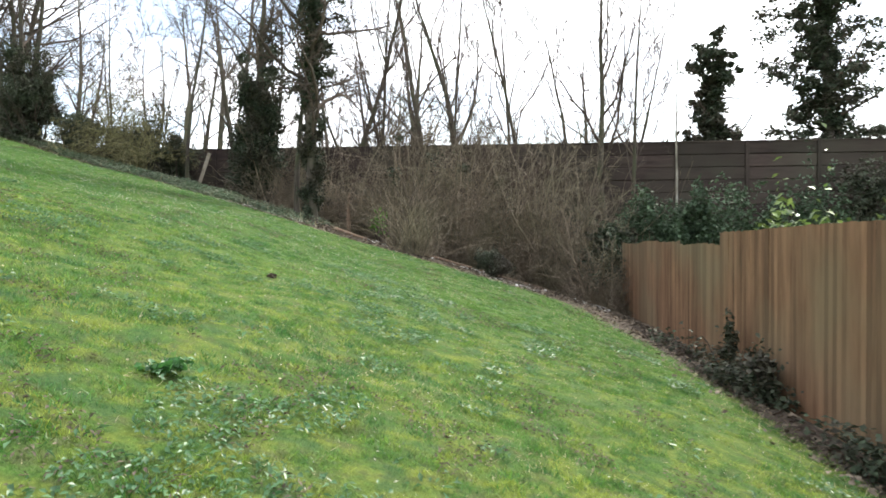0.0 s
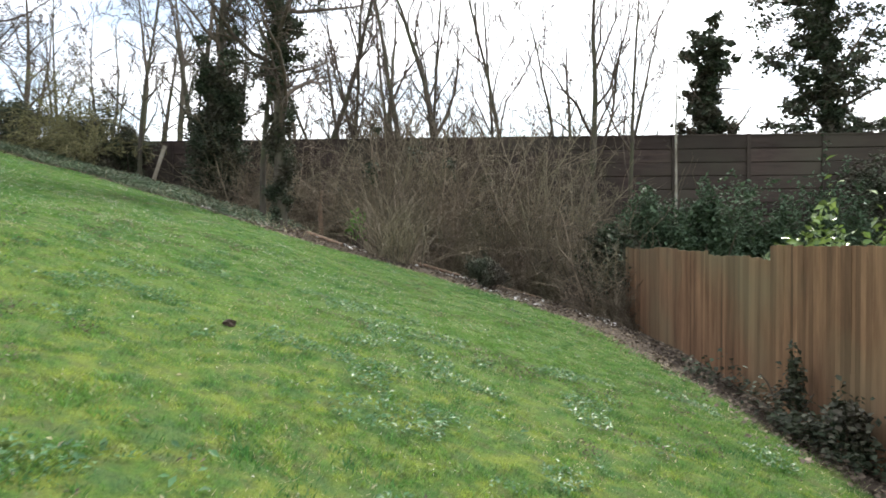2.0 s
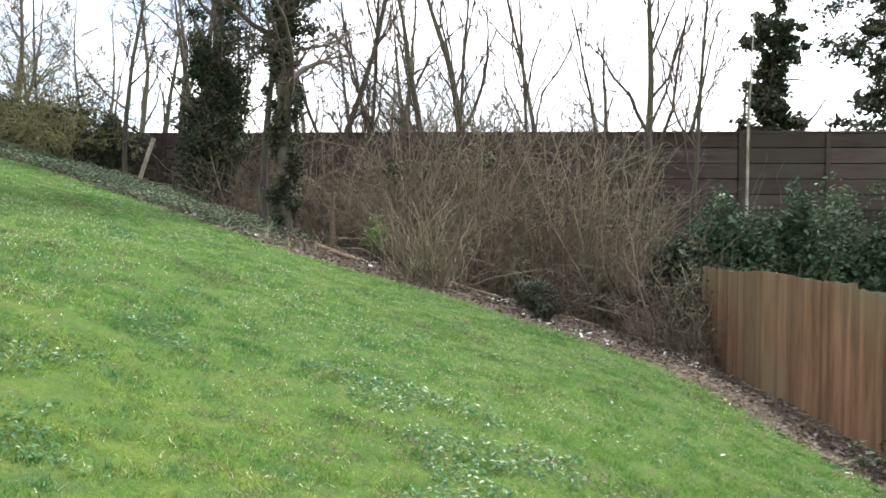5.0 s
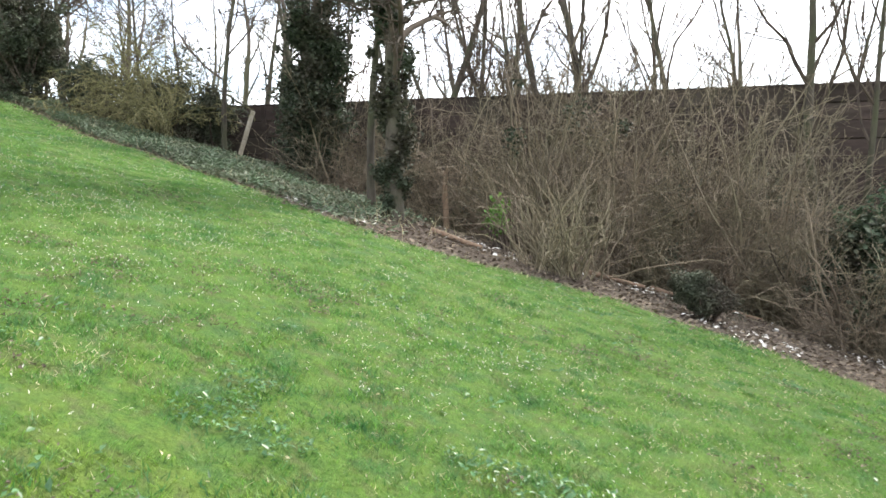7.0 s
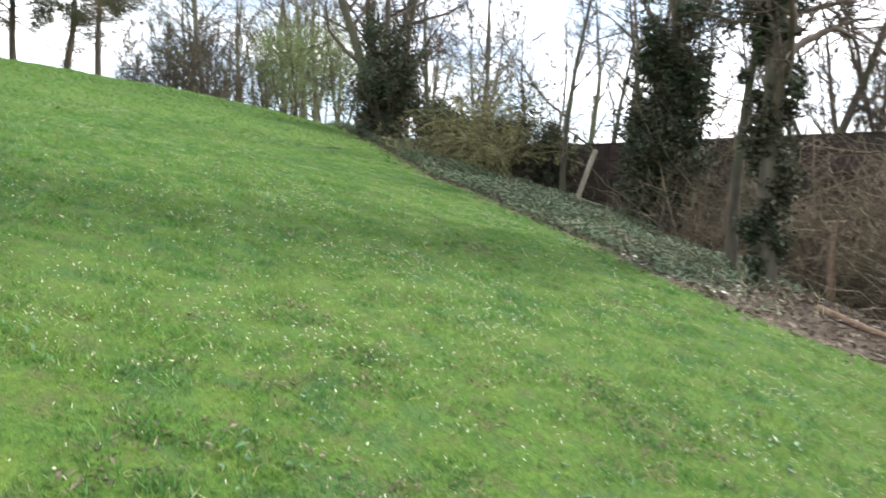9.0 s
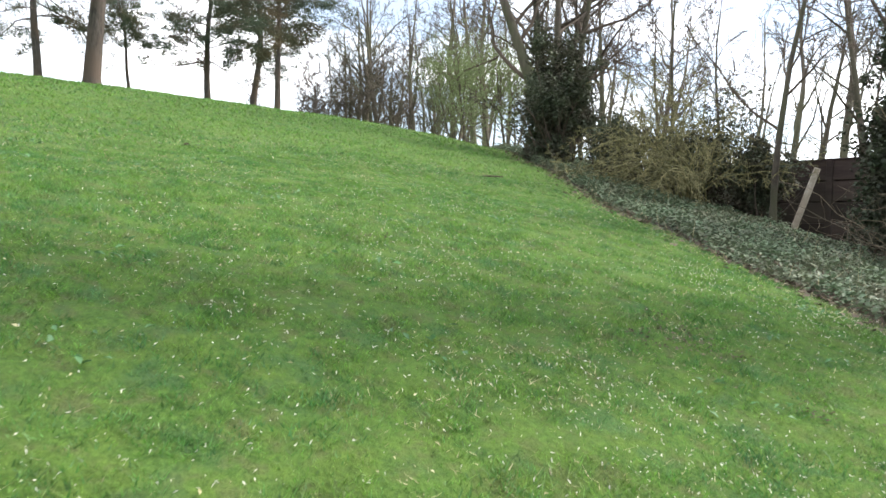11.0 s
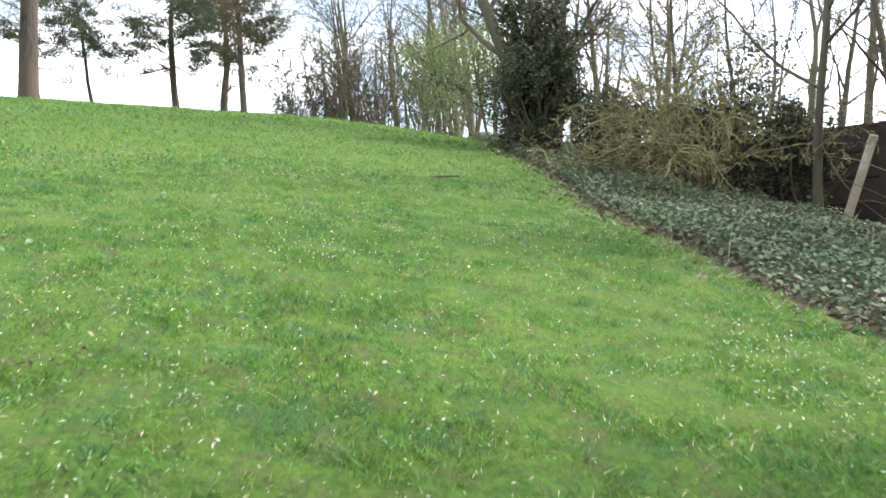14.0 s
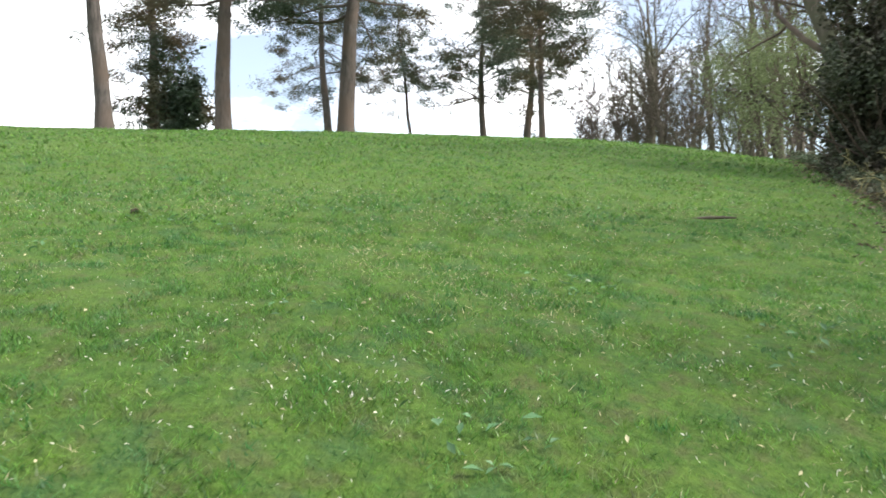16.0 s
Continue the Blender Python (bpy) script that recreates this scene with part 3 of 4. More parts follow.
def grow(tubes, rng, pts, radii, depth, kids, first, ratio, angle, lift, thin):
    """Branches off the line pts, and off those again."""
    length = np.linalg.norm(np.diff(pts, axis=0), axis=1).sum()
    for k in range(kids):
        f = first + (1 - first) * (k + rng.random()) / kids
        i = min(int(f * (len(pts) - 1)), len(pts) - 2)
        u = f * (len(pts) - 1) - i
        p = pts[i] * (1 - u) + pts[i + 1] * u
        d = pts[i + 1] - pts[i]
        d /= np.linalg.norm(d)
        s = np.cross(d, rng.normal(size=3))
        s /= np.linalg.norm(s) + 1e-9
        a = math.radians(angle * rng.uniform(0.6, 1.35))
        d2 = d * math.cos(a) + s * math.sin(a)
        L = length * ratio * rng.uniform(0.6, 1.25) * (1.15 - 0.6 * f)
        r = max(radii[min(i, len(radii) - 1)] * rng.uniform(0.35, 0.6), thin)
        n = 5 if depth > 1 else 3
        q = wander(rng, p, d2, L, n, 0.17, lift)
        rr = np.linspace(r, max(r * 0.25, thin * 0.7), n + 1)
        tubes.add(q, rr, 5 if r > 0.03 else 3)
        if depth > 1:
            grow(tubes, rng, q, rr, depth - 1, max(3, int(kids * 0.75)), 0.25, ratio * 1.02, angle, lift * 0.7, thin)


TRUNKS = {}


def bare_tree(name, label, seed, height, radius, bark=None, twig=None, kids=10, first=0.35, ratio=0.33, angle=42, depth=3, lean=(0, 0), lift=0.06, stems=1, thin=0.006, bend=0.045, fork=0.25):
    """A leafless tree, its foot at the origin."""
    rng = np.random.default_rng(seed)
    tree = tagged(new(name), label, "tree")
    twigs = Tubes()
    for s in range(stems):
        a = rng.random() * 6.28
        out = fork * (stems > 1)
        d = np.array((lean[0] + out * math.cos(a), lean[1] + out * math.sin(a), 1.0))
        h = height * (1 if s == 0 else rng.uniform(0.7, 1))
        r = radius * (1 if s == 0 else rng.uniform(0.55, 0.9))
        p0 = (0.6 * radius * stems * math.cos(a) * (s > 0), 0.6 * radius * stems * math.sin(a) * (s > 0), -0.25)
        pts = wander(rng, p0, d / np.linalg.norm(d), h, 14, bend, 0.02)
        rr = r * (1 - 0.85 * np.linspace(0, 1, 15)) 
        rr[0] *= 1.35
        t = Tubes()
        t.add(pts, rr, 9)
        part_of("trunk", t.mesh("trunk", bark or M_BARK), tree)
        if s == 0:
            TRUNKS[tree.name] = pts
        grow(twigs, rng, pts, rr, depth, kids, first, ratio, angle, lift, thin)
    part_of("crown", twigs.mesh("crown", twig or M_TWIG), tree)
    return tree


def place(tree, x, y, turn=0.0, sink=0.0):
    tree.matrix_basis = pose(x, y, gz(x, y) - sink, 0, 0, turn)
    return tree


def ivy_sleeve(tree, seed, h0, h1, r0, r1, count, size=0.09, material=None, name="ivy"):
    """Ivy leaves round an upright stem, with ragged tufts."""
    rng = np.random.default_rng(seed)
    n = max(16, int((h1 - h0) / 0.085))
    each, C = count // n, []
    line = TRUNKS[tree.name]
    for k in range(n):
        f = (k + rng.random()) / n
        z, a = h0 + (h1 - h0) * f, rng.random() * 6.283
        r = (r0 + (r1 - r0) * f) * (0.98 + 0.08 * math.sin(2.1 * z + seed) + 0.1 * math.sin(5.3 * z + a))
        tx, ty = np.interp(z, line[:, 2], line[:, 0]), np.interp(z, line[:, 2], line[:, 1])
        stray = rng.random() < 0.12
        b = r * (rng.uniform(0.2, 0.4) if stray else rng.uniform(0.45, 0.8))
        o = r * rng.uniform(0.95, 1.5) if stray else max(0.0, r - 0.5 * b) * rng.uniform(0.4, 1.05)
        C.append(blob_points(rng, each // 3 if stray else each, (tx + o * math.cos(a), ty + o * math.sin(a), z), (b, b, b * rng.uniform(0.7, 1.6)), 0.2, 0.4))
    c = np.concatenate(C)
    c = c[c[:, 2] > 0.02]
    return part_of(name, leaf_mesh(name, c, size, material or M_IVY, rng, 0.8, 0.15), tree)


def ivy_limbs(tree, seed, h0, h1, s0, s1, n, each, size, material=None):
    """Side limbs that end in ragged clumps of ivy, with sky between them."""
    rng = np.random.default_rng(seed)
    line, t, C = TRUNKS[tree.name], Tubes(), []
    for k in range(n):
        f = (k + rng.random()) / n
        z, a = h0 + (h1 - h0) * f, rng.random() * 6.283
        p = np.array((np.interp(z, line[:, 2], line[:, 0]), np.interp(z, line[:, 2], line[:, 1]), z))
        L = (s0 + (s1 - s0) * f) * rng.uniform(0.35, 1.15)
        q = wander(rng, p, (math.cos(a), math.sin(a), rng.uniform(-0.1, 0.6)), L, 6, 0.2, 0.02)
        t.add(q, np.linspace(0.035, 0.01, 7), 4)
        grow(t, rng, q, np.linspace(0.03, 0.01, 7), 2, 4, 0.3, 0.5, 45, 0.03, 0.008)
        for j in (2, 4, 5, 6):
            b = rng.uniform(0.14, 0.36) * (0.6 + 0.4 * L)
            C.append(blob_points(rng, each // 4, q[j] + rng.normal(size=3) * 0.15, (b, b, b * rng.uniform(0.5, 1.0)), 0.1, 0.5))
    part_of("branchwork", t.mesh("branchwork", M_TWIG), tree)
    return part_of("ivy_foliage", leaf_mesh("ivy_foliage", np.concatenate(C), size, material or M_IVY, rng, 0.75, 0.1), tree)


# the ivy-clad tree at the lawn's edge
ivy_tree = bare_tree("ivy_clad_tree", "tall leafless tree with trunk thickly clad in dark ivy", 21, 15, 0.16, kids=26, first=0.13, ratio=0.25, angle=66, lift=0.03, bend=0.02, thin=0.008)
ivy_sleeve(ivy_tree, 3, 0, 8.5, 0.31, 0.45, 32000, 0.065)
ivy_limbs(ivy_tree, 4, 3.4, 9.5, 1.0, 1.4, 26, 260, 0.075)
place(ivy_tree, -5.12, 21.4)
twin = bare_tree("bare_tree", "slender leafless trunk leaning beside an ivy-clad tree", 22, 11, 0.08, kids=9, first=0.25, lean=(0.05, 0.0))
for x, y, seed, h in ((-7.6, 30.6, 24, 11), (-9.6, 31.5, 25, 12), (-10.6, 34.0, 27, 12), (-4.2, 31.0, 28, 9), (0.0, 31.2, 29, 7), (2.2, 31.4, 30, 7), (-14.2, 30.3, 41, 7), (-16.2, 31.2, 42, 9), (-21.5, 33.0, 44, 9), (-23.5, 33.8, 45, 8), (-14.8, 28.3, 46, 5.5)):
    place(bare_tree("twiggy_tree", "dense twiggy leafless tree behind the barrier", seed, h, 0.065, kids=15, first=0.12, ratio=0.34, angle=42, lift=0.05, stems=1, thin=0.008), x, y)
place(twin, -5.75, 22.2)

# dense ivy column against the barrier
column = bare_tree("ivy_covered_trunk", "broken trunk smothered in a dense dark green ivy mass", 23, 9.5, 0.2, kids=9, first=0.35, ratio=0.3)
ivy_sleeve(column, 5, 0.0, 2.4, 0.55, 0.8, 16000, 0.07)
ivy_sleeve(column, 6, 1.4, 3.9, 0.95, 0.55, 22000, 0.075)
ivy_limbs(column, 7, 1.2, 5.6, 1.1, 0.9, 26, 300, 0.08)
place(column, -8.35, 26.0)

# trees at and behind the barrier
ROW_OF_TREES = ((-6.9, 33.0, 31, 15, 0.17, 1, (0.03, 0)), (-6.0, 33.2, 32, 14, 0.11, 2, (0.10, 0)), (-5.1, 33.5, 33, 13, 0.1, 1, (0.08, 0)),
                (-2.5, 31.6, 34, 15, 0.18, 1, (-0.14, 0)), (-1.9, 31.6, 35, 15, 0.2, 2, (-0.06, 0)), (0.4, 33.0, 36, 14, 0.11, 1, (-0.04, 0)),
                (1.0, 32.4, 37, 15, 0.13, 1, (0.02, 0)), (3.4, 32.0, 38, 13, 0.13, 2, (-0.02, 0)), (4.0, 28.3, 39, 15, 0.17, 2, (0.02, 0)))
for x, y, seed, h, r, stems, lean in ROW_OF_TREES:
    place(bare_tree("bare_tree", "slender leafless tree beside the timber barrier", seed, h, r, kids=12, first=0.36, ratio=0.34, angle=27, lean=lean, stems=stems, lift=0.1, fork=0.12, bend=0.06, thin=0.0095), x, y)
place(bare_tree("birch_tree", "thin pale-barked birch in front of the barrier", 40, 11, 0.075, M_PALE, kids=9, first=0.35, ratio=0.2, angle=35, lift=0.08), 6.3, 28.2)
for x, y, seed, r in ((8.3, 32.6, 51, 0.28), (13.4, 32.8, 52, 0.36)):
    t = bare_tree("ivy_clad_tree", "tall tree behind the barrier with bushy dark ivy crown", seed, 19 if seed == 52 else 13.5, r, kids=14, first=0.3, ratio=0.2, angle=62, lift=0.02, bend=0.012, thin=0.01)
    tall = seed == 52
    ivy_sleeve(t, seed + 1, 2.0, 17 if tall else 11.8, 0.5, 0.55, 20000 if tall else 12000, 0.13)
    ivy_limbs(t, seed + 2, 4.5, 18 if tall else 12.6, 2.6 if tall else 1.5, 2.3 if tall else 1.0, 90 if tall else 52, 330, 0.15)
    place(t, x, y)

# twiggy scrub whose tops show over the barrier
scrub = bare_tree("bare_shrub", "dense brown leafless scrub behind the timber barrier", 161, 7.6, 0.06, M_TWIG, M_TWIG, kids=14, first=0.25, ratio=0.34, angle=36, thin=0.0095, stems=4, fork=0.3, lift=0.05)
place(scrub, -4.6, 32.4)
for i, (x, y) in enumerate(((-3.3, 31.4), (-1.9, 33.0), (-0.6, 31.6), (0.7, 33.4), (1.9, 31.5), (3.1, 33.2), (4.6, 31.8), (6.0, 33.4))):
    m = pose(x, y, gz(x, y) + (0.35 if i % 2 else -0.45) - 0.3, 0, 0, 67 * i)
    tagged(copy_thing(scrub, m), group="scrub behind the barrier")

# slim tree and shrubs at the upper end of the bank
place(bare_tree("bare_tree", "slim leafless tree on the ivy bank", 61, 10, 0.075, kids=18, first=0.2, ratio=0.3, angle=52, lift=0.03, thin=0.008), -11.25, 27.0)
multi = bare_tree("multi_stemmed_tree", "leafless tree with several upright mossy stems", 62, 13, 0.2, kids=13, first=0.2, ratio=0.38, angle=50, stems=6, lift=0.05, fork=0.12, thin=0.0095)
place(multi, -19.2, 28.9)


def ivy_bush(name, label, seed, centre, radii, count, size, material, category="bush", stems=10, twig=None):
    """A rounded evergreen bush: stems and an uneven coat of leaves."""
    rng = np.random.default_rng(seed)
    x, y = centre
    bush = tagged(new(name), label, category)
    t = Tubes()
    for _ in range(stems):
        d = np.array((rng.normal() * 0.5 * radii[0] / radii[2], rng.normal() * 0.5 * radii[1] / radii[2], 1.0))
        q = wander(rng, (rng.normal() * radii[0] * 0.2, rng.normal() * radii[1] * 0.2, -0.1), d / np.linalg.norm(d), radii[2] * rng.uniform(1.1, 1.7), 6, 0.15, 0.0)
        t.add(q, np.linspace(0.03, 0.008, 7), 4)
    part_of("stemwork", t.mesh("stemwork", twig or M_TWIG), bush)
    c = clumped(rng, count, (0, 0, radii[2] * 0.95), radii, 30 if radii[2] > 0.6 else 9, (0.25, 0.45) if radii[2] > 0.6 else (0.4, 0.6))
    c = c[c[:, 2] > 0.02]
    part_of("foliage", leaf_mesh("foliage", c, size, material, rng, 0.7, 0.15), bush)
    place(bush, x, y)
    return bush


ivy_bush("evergreen_bush", "dark green conical evergreen bush at the end of the bank", 71, (-17.7, 27.7), (1.55, 1.3, 1.9), 42000, 0.075, M_DARK, stems=40)
ivy_bush("evergreen_bush", "low dark evergreen bush beside a conical one", 72, (-15.8, 27.8), (1.2, 0.9, 1.15), 15000, 0.075, M_DARK)
ivy_bush("evergreen_bush", "dark leafy bush under yellowish twigs", 73, (-13.7, 27.8), (2.1, 0.9, 1.5), 17000, 0.07, M_DARK)
ivy_bush("evergreen_bush", "leafy evergreen bush before the barrier's end", 78, (-12.05, 27.7), (0.95, 0.6, 1.05), 11000, 0.065, M_DARK)
ivy_bush("evergreen_bush", "dark leafy bush beside the barrier's end", 74, (-9.9, 28.3), (0.8, 0.5, 0.9), 1500, 0.1, M_IVY)
ivy_bush("clipped_bush", "small dark green rounded bush at the lawn's edge", 75, (-0.05, 20.2), (0.50, 0.44, 0.42), 30000, 0.032, M_DARK)
ivy_bush("evergreen_shrub", "tall dark evergreen shrub standing before the barrier", 79, (12.4, 27.4), (1.9, 0.9, 4.0), 20000, 0.13, M_DARK, "shrub")
ivy_bush("ivy_bush", "dark ivy mound at the end of the fence", 77, (3.1, 23.7), (0.9, 0.7, 1.5), 12000, 0.12, M_IVY)
ivy_bush("young_shrub", "small shrub with bright green new leaves", 76, (-3.35, 22.4), (0.35, 0.3, 0.55), 260, 0.08, M_SPRIG)


def hedge(name, label, seed, x0, x1, y0, y1, top, count, size, material, category="hedge"):
    """A long uneven evergreen hedge between two corners."""
    rng = np.random.default_rng(seed)
    cx, cy = (x0 + x1) / 2, (y0 + y1) / 2
    ob = tagged(new(name), label, category)
    g = gz(cx, cy)
    pts = []
    t = Tubes()
    steps = max(4, int(max(abs(x1 - x0), abs(y1 - y0)) / 0.9))
    for i in range(steps):
        f = (i + 0.5) / steps
        bx, by = x0 + (x1 - x0) * f + rng.normal() * 0.2, y0 + (y1 - y0) * f + rng.normal() * 0.2
        b = gz(bx, by)
        h = (top - b) * rng.uniform(0.88, 1.06)
        pts.append(clumped(rng, count // steps, (bx - cx, by - cy, b - g + h * 0.52), (0.95, 0.85, h * 0.5), 22, (0.36, 0.6)))
        for _ in range(3):
            q = wander(rng, (bx - cx, by - cy, b - g - 0.1), (rng.normal() * 0.3, rng.normal() * 0.3, 1), h * 0.8, 5, 0.15, 0)
            t.add(q, np.linspace(0.035, 0.01, 6), 4)
    part_of("stemwork", t.mesh("stemwork", M_TWIG), ob)
    part_of("foliage", leaf_mesh("foliage", np.concatenate(pts), size, material, rng, 0.6, 0.2), ob)
    ob.location = (cx, cy, g)
    return ob


hedge("ivy_hedge", "tall dark green ivy hedge behind the fence", 81, 3.5, 14, 24.2, 24.6, 3.4, 105000, 0.12, M_HEDGE)
hedge("laurel_hedge", "yellowish green laurel hedge rising over the fence", 82, 5.7, 6.1, 18.6, 8.0, 2.25, 26000, 0.15, M_LAUREL)


ivy_bush("ivy_patch", "dark ivy climbing the lower boards of the fence", 83, (3.72, 11.6), (0.16, 0.55, 0.42), 1500, 0.075, M_IVY, "ivy", 5)
ivy_bush("ivy_patch", "thin spray of ivy climbing the fence boards", 84, (3.66, 12.9), (0.12, 0.22, 0.55), 500, 0.07, M_IVY, "ivy", 4)


# ---- the bramble thicket before the barrier ----
def build_brambles():
    rng = np.random.default_rng(91)
    groups = (("bramble_thicket", "dense tangle of leafless brown bramble stems on the bank", 3100, (-3.6, 3.4), (23.8, 28.7), 4.8, 0.0085),
              ("bramble_thicket", "thin brown stems and twigs under the ivy trees", 1400, (-8.2, -3.4), (25.0, 28.6), 3.1, 0.007),
              ("bramble_thicket", "leafless brown stems beside the end of the fence", 500, (2.2, 3.7), (21.3, 24.4), 2.2, 0.007))
    for name, label, count, (xa, xb), (ya, yb), top, r in groups:
        ob = tagged(new(name), label, "brambles", kind="stuff")
        t = Tubes()
        for _ in range(count):
            x, y = rng.uniform(xa, xb), rng.uniform(ya, yb)
            L = top * rng.uniform(0.5, 1.5) * (0.55 + 0.5 * (y - ya) / (yb - ya))
            d = np.array((rng.normal() * 0.6, rng.normal() * 0.6, 1.0))
            q = wander(rng, (x, y, gz(x, y) - 0.05), d / np.linalg.norm(d), L, 7, 0.3, -0.07)
            rr = np.linspace(r * rng.uniform(0.8, 2.2), r * 0.5, 8)
            t.add(q, rr, 3)
            for _ in range(3):
                i = rng.integers(2, 8)
                t.add(wander(rng, q[i - 1], rng.normal(size=3) + (0, 0, 0.3), L * rng.uniform(0.12, 0.4), 3, 0.3, -0.03), np.linspace(r * 0.8, r * 0.35, 4), 3)
        # woody rods that stand up out of the tangle
        for _ in range(count // 40):
            x, y = rng.uniform(xa, xb), rng.uniform(ya, yb)
            q = wander(rng, (x, y, gz(x, y) - 0.05), (rng.normal() * 0.16, rng.normal() * 0.16, 1.0), top * rng.uniform(0.8, 1.35), 8, 0.11, 0.0)
            rr = np.linspace(rng.uniform(0.018, 0.036), 0.008, 9)
            t.add(q, rr, 5)
            grow(t, rng, q, rr, 2, 9, 0.2, 0.3, 50, 0.0, 0.006)
        ob.data = None
        part_of("stemwork", t.mesh("stemwork", M_BRAMBLE, False), ob)
        n = count
        c = np.stack([rng.uniform(xa, xb, n), rng.uniform(ya, yb, n), rng.random(n) ** 1.5 * top * 0.9], -1)
        c[:, 2] += ground_z(c[:, 0], c[:, 1])
        part_of("foliage", leaf_mesh("foliage", c, 0.05, M_DEAD, rng, 0.6, 0.2), ob)
        C = []
        for _ in range(count // 70):
            x, y, b = rng.uniform(xa, xb), rng.uniform(ya, yb), rng.uniform(0.15, 0.4)
            C.append(blob_points(rng, 130, (x, y, gz(x, y) + top * 0.8 * rng.random() ** 1.3), (b, b, b * rng.uniform(0.8, 2.0)), 0.1, 0.5))
        part_of("ivy_foliage", leaf_mesh("ivy_foliage", np.concatenate(C), 0.07, M_IVY, rng, 0.75, 0.15), ob)


build_brambles()

vine = tagged(new("vine_clump"), "hanging clump of twisted brown vine stems at the lawn's edge", "vines")
rng = np.random.default_rng(92)
for _ in range(150):
    a = rng.random() * 6.28
    q = wander(rng, (rng.normal() * 0.3, rng.normal() * 0.22, -0.05), (0.35 * math.cos(a), 0.3 * math.sin(a), 1), rng.uniform(0.8, 2.5), 9, 0.24, -0.03)
    t = Tubes()
    t.add(q, np.linspace(0.011, 0.004, 10), 4)
    part_of("stem", t.mesh("stem", M_BRAMBLE), vine)
place(vine, -2.2, 20.5)

# lichened shrub hanging over the bank
shrub = tagged(new("lichened_shrub"), "drooping shrub of yellow-green lichened twigs over the ivy bank", "shrub")
rng = np.random.default_rng(93)
t = Tubes()
for _ in range(38):
    a = rng.uniform(0, 6.28)
    q = wander(rng, (rng.normal() * 0.2, rng.normal() * 0.2, -0.05), (0.5 * math.cos(a), 0.5 * math.sin(a), 1.4), rng.uniform(2.4, 4.2), 10, 0.26, -0.10)
    rr = np.linspace(0.02, 0.006, 11)
    stem = Tubes()
    stem.add(q, rr, 5)
    part_of("stem", stem.mesh("stem", M_LICHEN), shrub)
    grow(t, rng, q, rr, 3, 9, 0.25, 0.34, 55, -0.06, 0.0065)
part_of("twigwork", t.mesh("twigwork", M_LICHEN), shrub)
place(shrub, -13.0, 26.8)

# ---- posts ----
lean_post = tagged(new("leaning_post", box_mesh("leaning_post", 0.12, 0.1, 1.5, M_POST, 0.014)), "pale weathered square post leaning on the ivy bank", "post")
lean_post.matrix_basis = pose(-10.85, 26.9, gz(-10.85, 26.9) - 0.12, -5, 18, 30)
bm = bmesh.new()
bmesh.ops.create_cone(bm, cap_ends=True, segments=10, radius1=0.075, radius2=0.05, depth=1.4)
for v in bm.verts:
    v.co.z += 0.7 + (0.12 * v.co.x / 0.05 if v.co.z > 0 else 0)
bmesh.ops.subdivide_edges(bm, edges=[e for e in bm.edges if abs(e.verts[0].co.z - e.verts[1].co.z) > 0.5], cuts=5)
for v in bm.verts:
    v.co.x += 0.012 * math.sin(v.co.z * 5)
    v.co.y += 0.012 * math.cos(v.co.z * 4)
me = bpy.data.meshes.new("dead_stump")
bm.to_mesh(me)
bm.free()
me.materials.append(M_STUMP)
stump = tagged(new("dead_stump", me), "thin broken reddish-brown dead stump among the leaf litter", "stump")
place(stump, -4.8, 24.6, 0, 0.05)


# ---- ground cover ----
def scatter(name, label, category, seed, n, box, keep, lift, size, material, aspect=0.75, up=0.5):
    rng = np.random.default_rng(seed)
    x, y = rng.uniform(box[0], box[1], n), rng.uniform(box[2], box[3], n)
    k = keep(x, y, rng)
    x, y = x[k], y[k]
    z = ground_z(x, y) + lift[0] + (lift[1] - lift[0]) * rng.random(len(x)) * (0.3 + 1.3 * patches(x, y, 0.45, 15))
    return tagged(new(name, leaf_mesh(name, np.stack([x, y, z], -1), size, material, rng, aspect, up)), label, category, kind="stuff")


scatter("ground_ivy", "grey-green ivy carpet covering the upper bank", "ivy", 101, 330000, (-24, -4.3, 18, 33),
        lambda x, y, r: (bed_distance(x, y) > 0.3 * r.random(len(x)) ** 2) & (bed_distance(x, y) < 4.2) & (r.random(len(x)) < step(-4.2, -7, x)), (0.01, 0.2), 0.052, M_BEDIVY)
scatter("ground_ivy", "dark ivy creeping along the foot of the fence", "ivy", 102, 14000, (2.6, 4.0, 2, 15),
        lambda x, y, r: (bed_distance(x, y) > 0.1) & (np.sin(y * 1.7) + r.random(len(x)) * 1.5 > 0.7) & (x < fence_x(y) - 0.08), (0.02, 0.4), 0.08, M_IVY)
scatter("leaf_litter", "brown and grey dead leaves lying on the bank", "leaf litter", 103, 120000, (-22, 4.2, 2, 29),
        lambda x, y, r: (bed_distance(x, y) > -0.05 + 0.25 * r.normal(size=len(x))) & (x < 3.8), (0.005, 0.04), 0.075, M_DEAD, 0.65, 0.7)
scatter("pale_litter", "pale scraps and bleached leaves along the lawn's edge", "leaf litter", 104, 3500, (-8, 3, 17.5, 26),
        lambda x, y, r: (bed_distance(x, y) > 0.0) & (np.sin(x * 2.1 + y) + np.sin(y * 1.7 - x) > 0.6), (0.02, 0.06), 0.07, M_STONE, 0.6, 0.6)
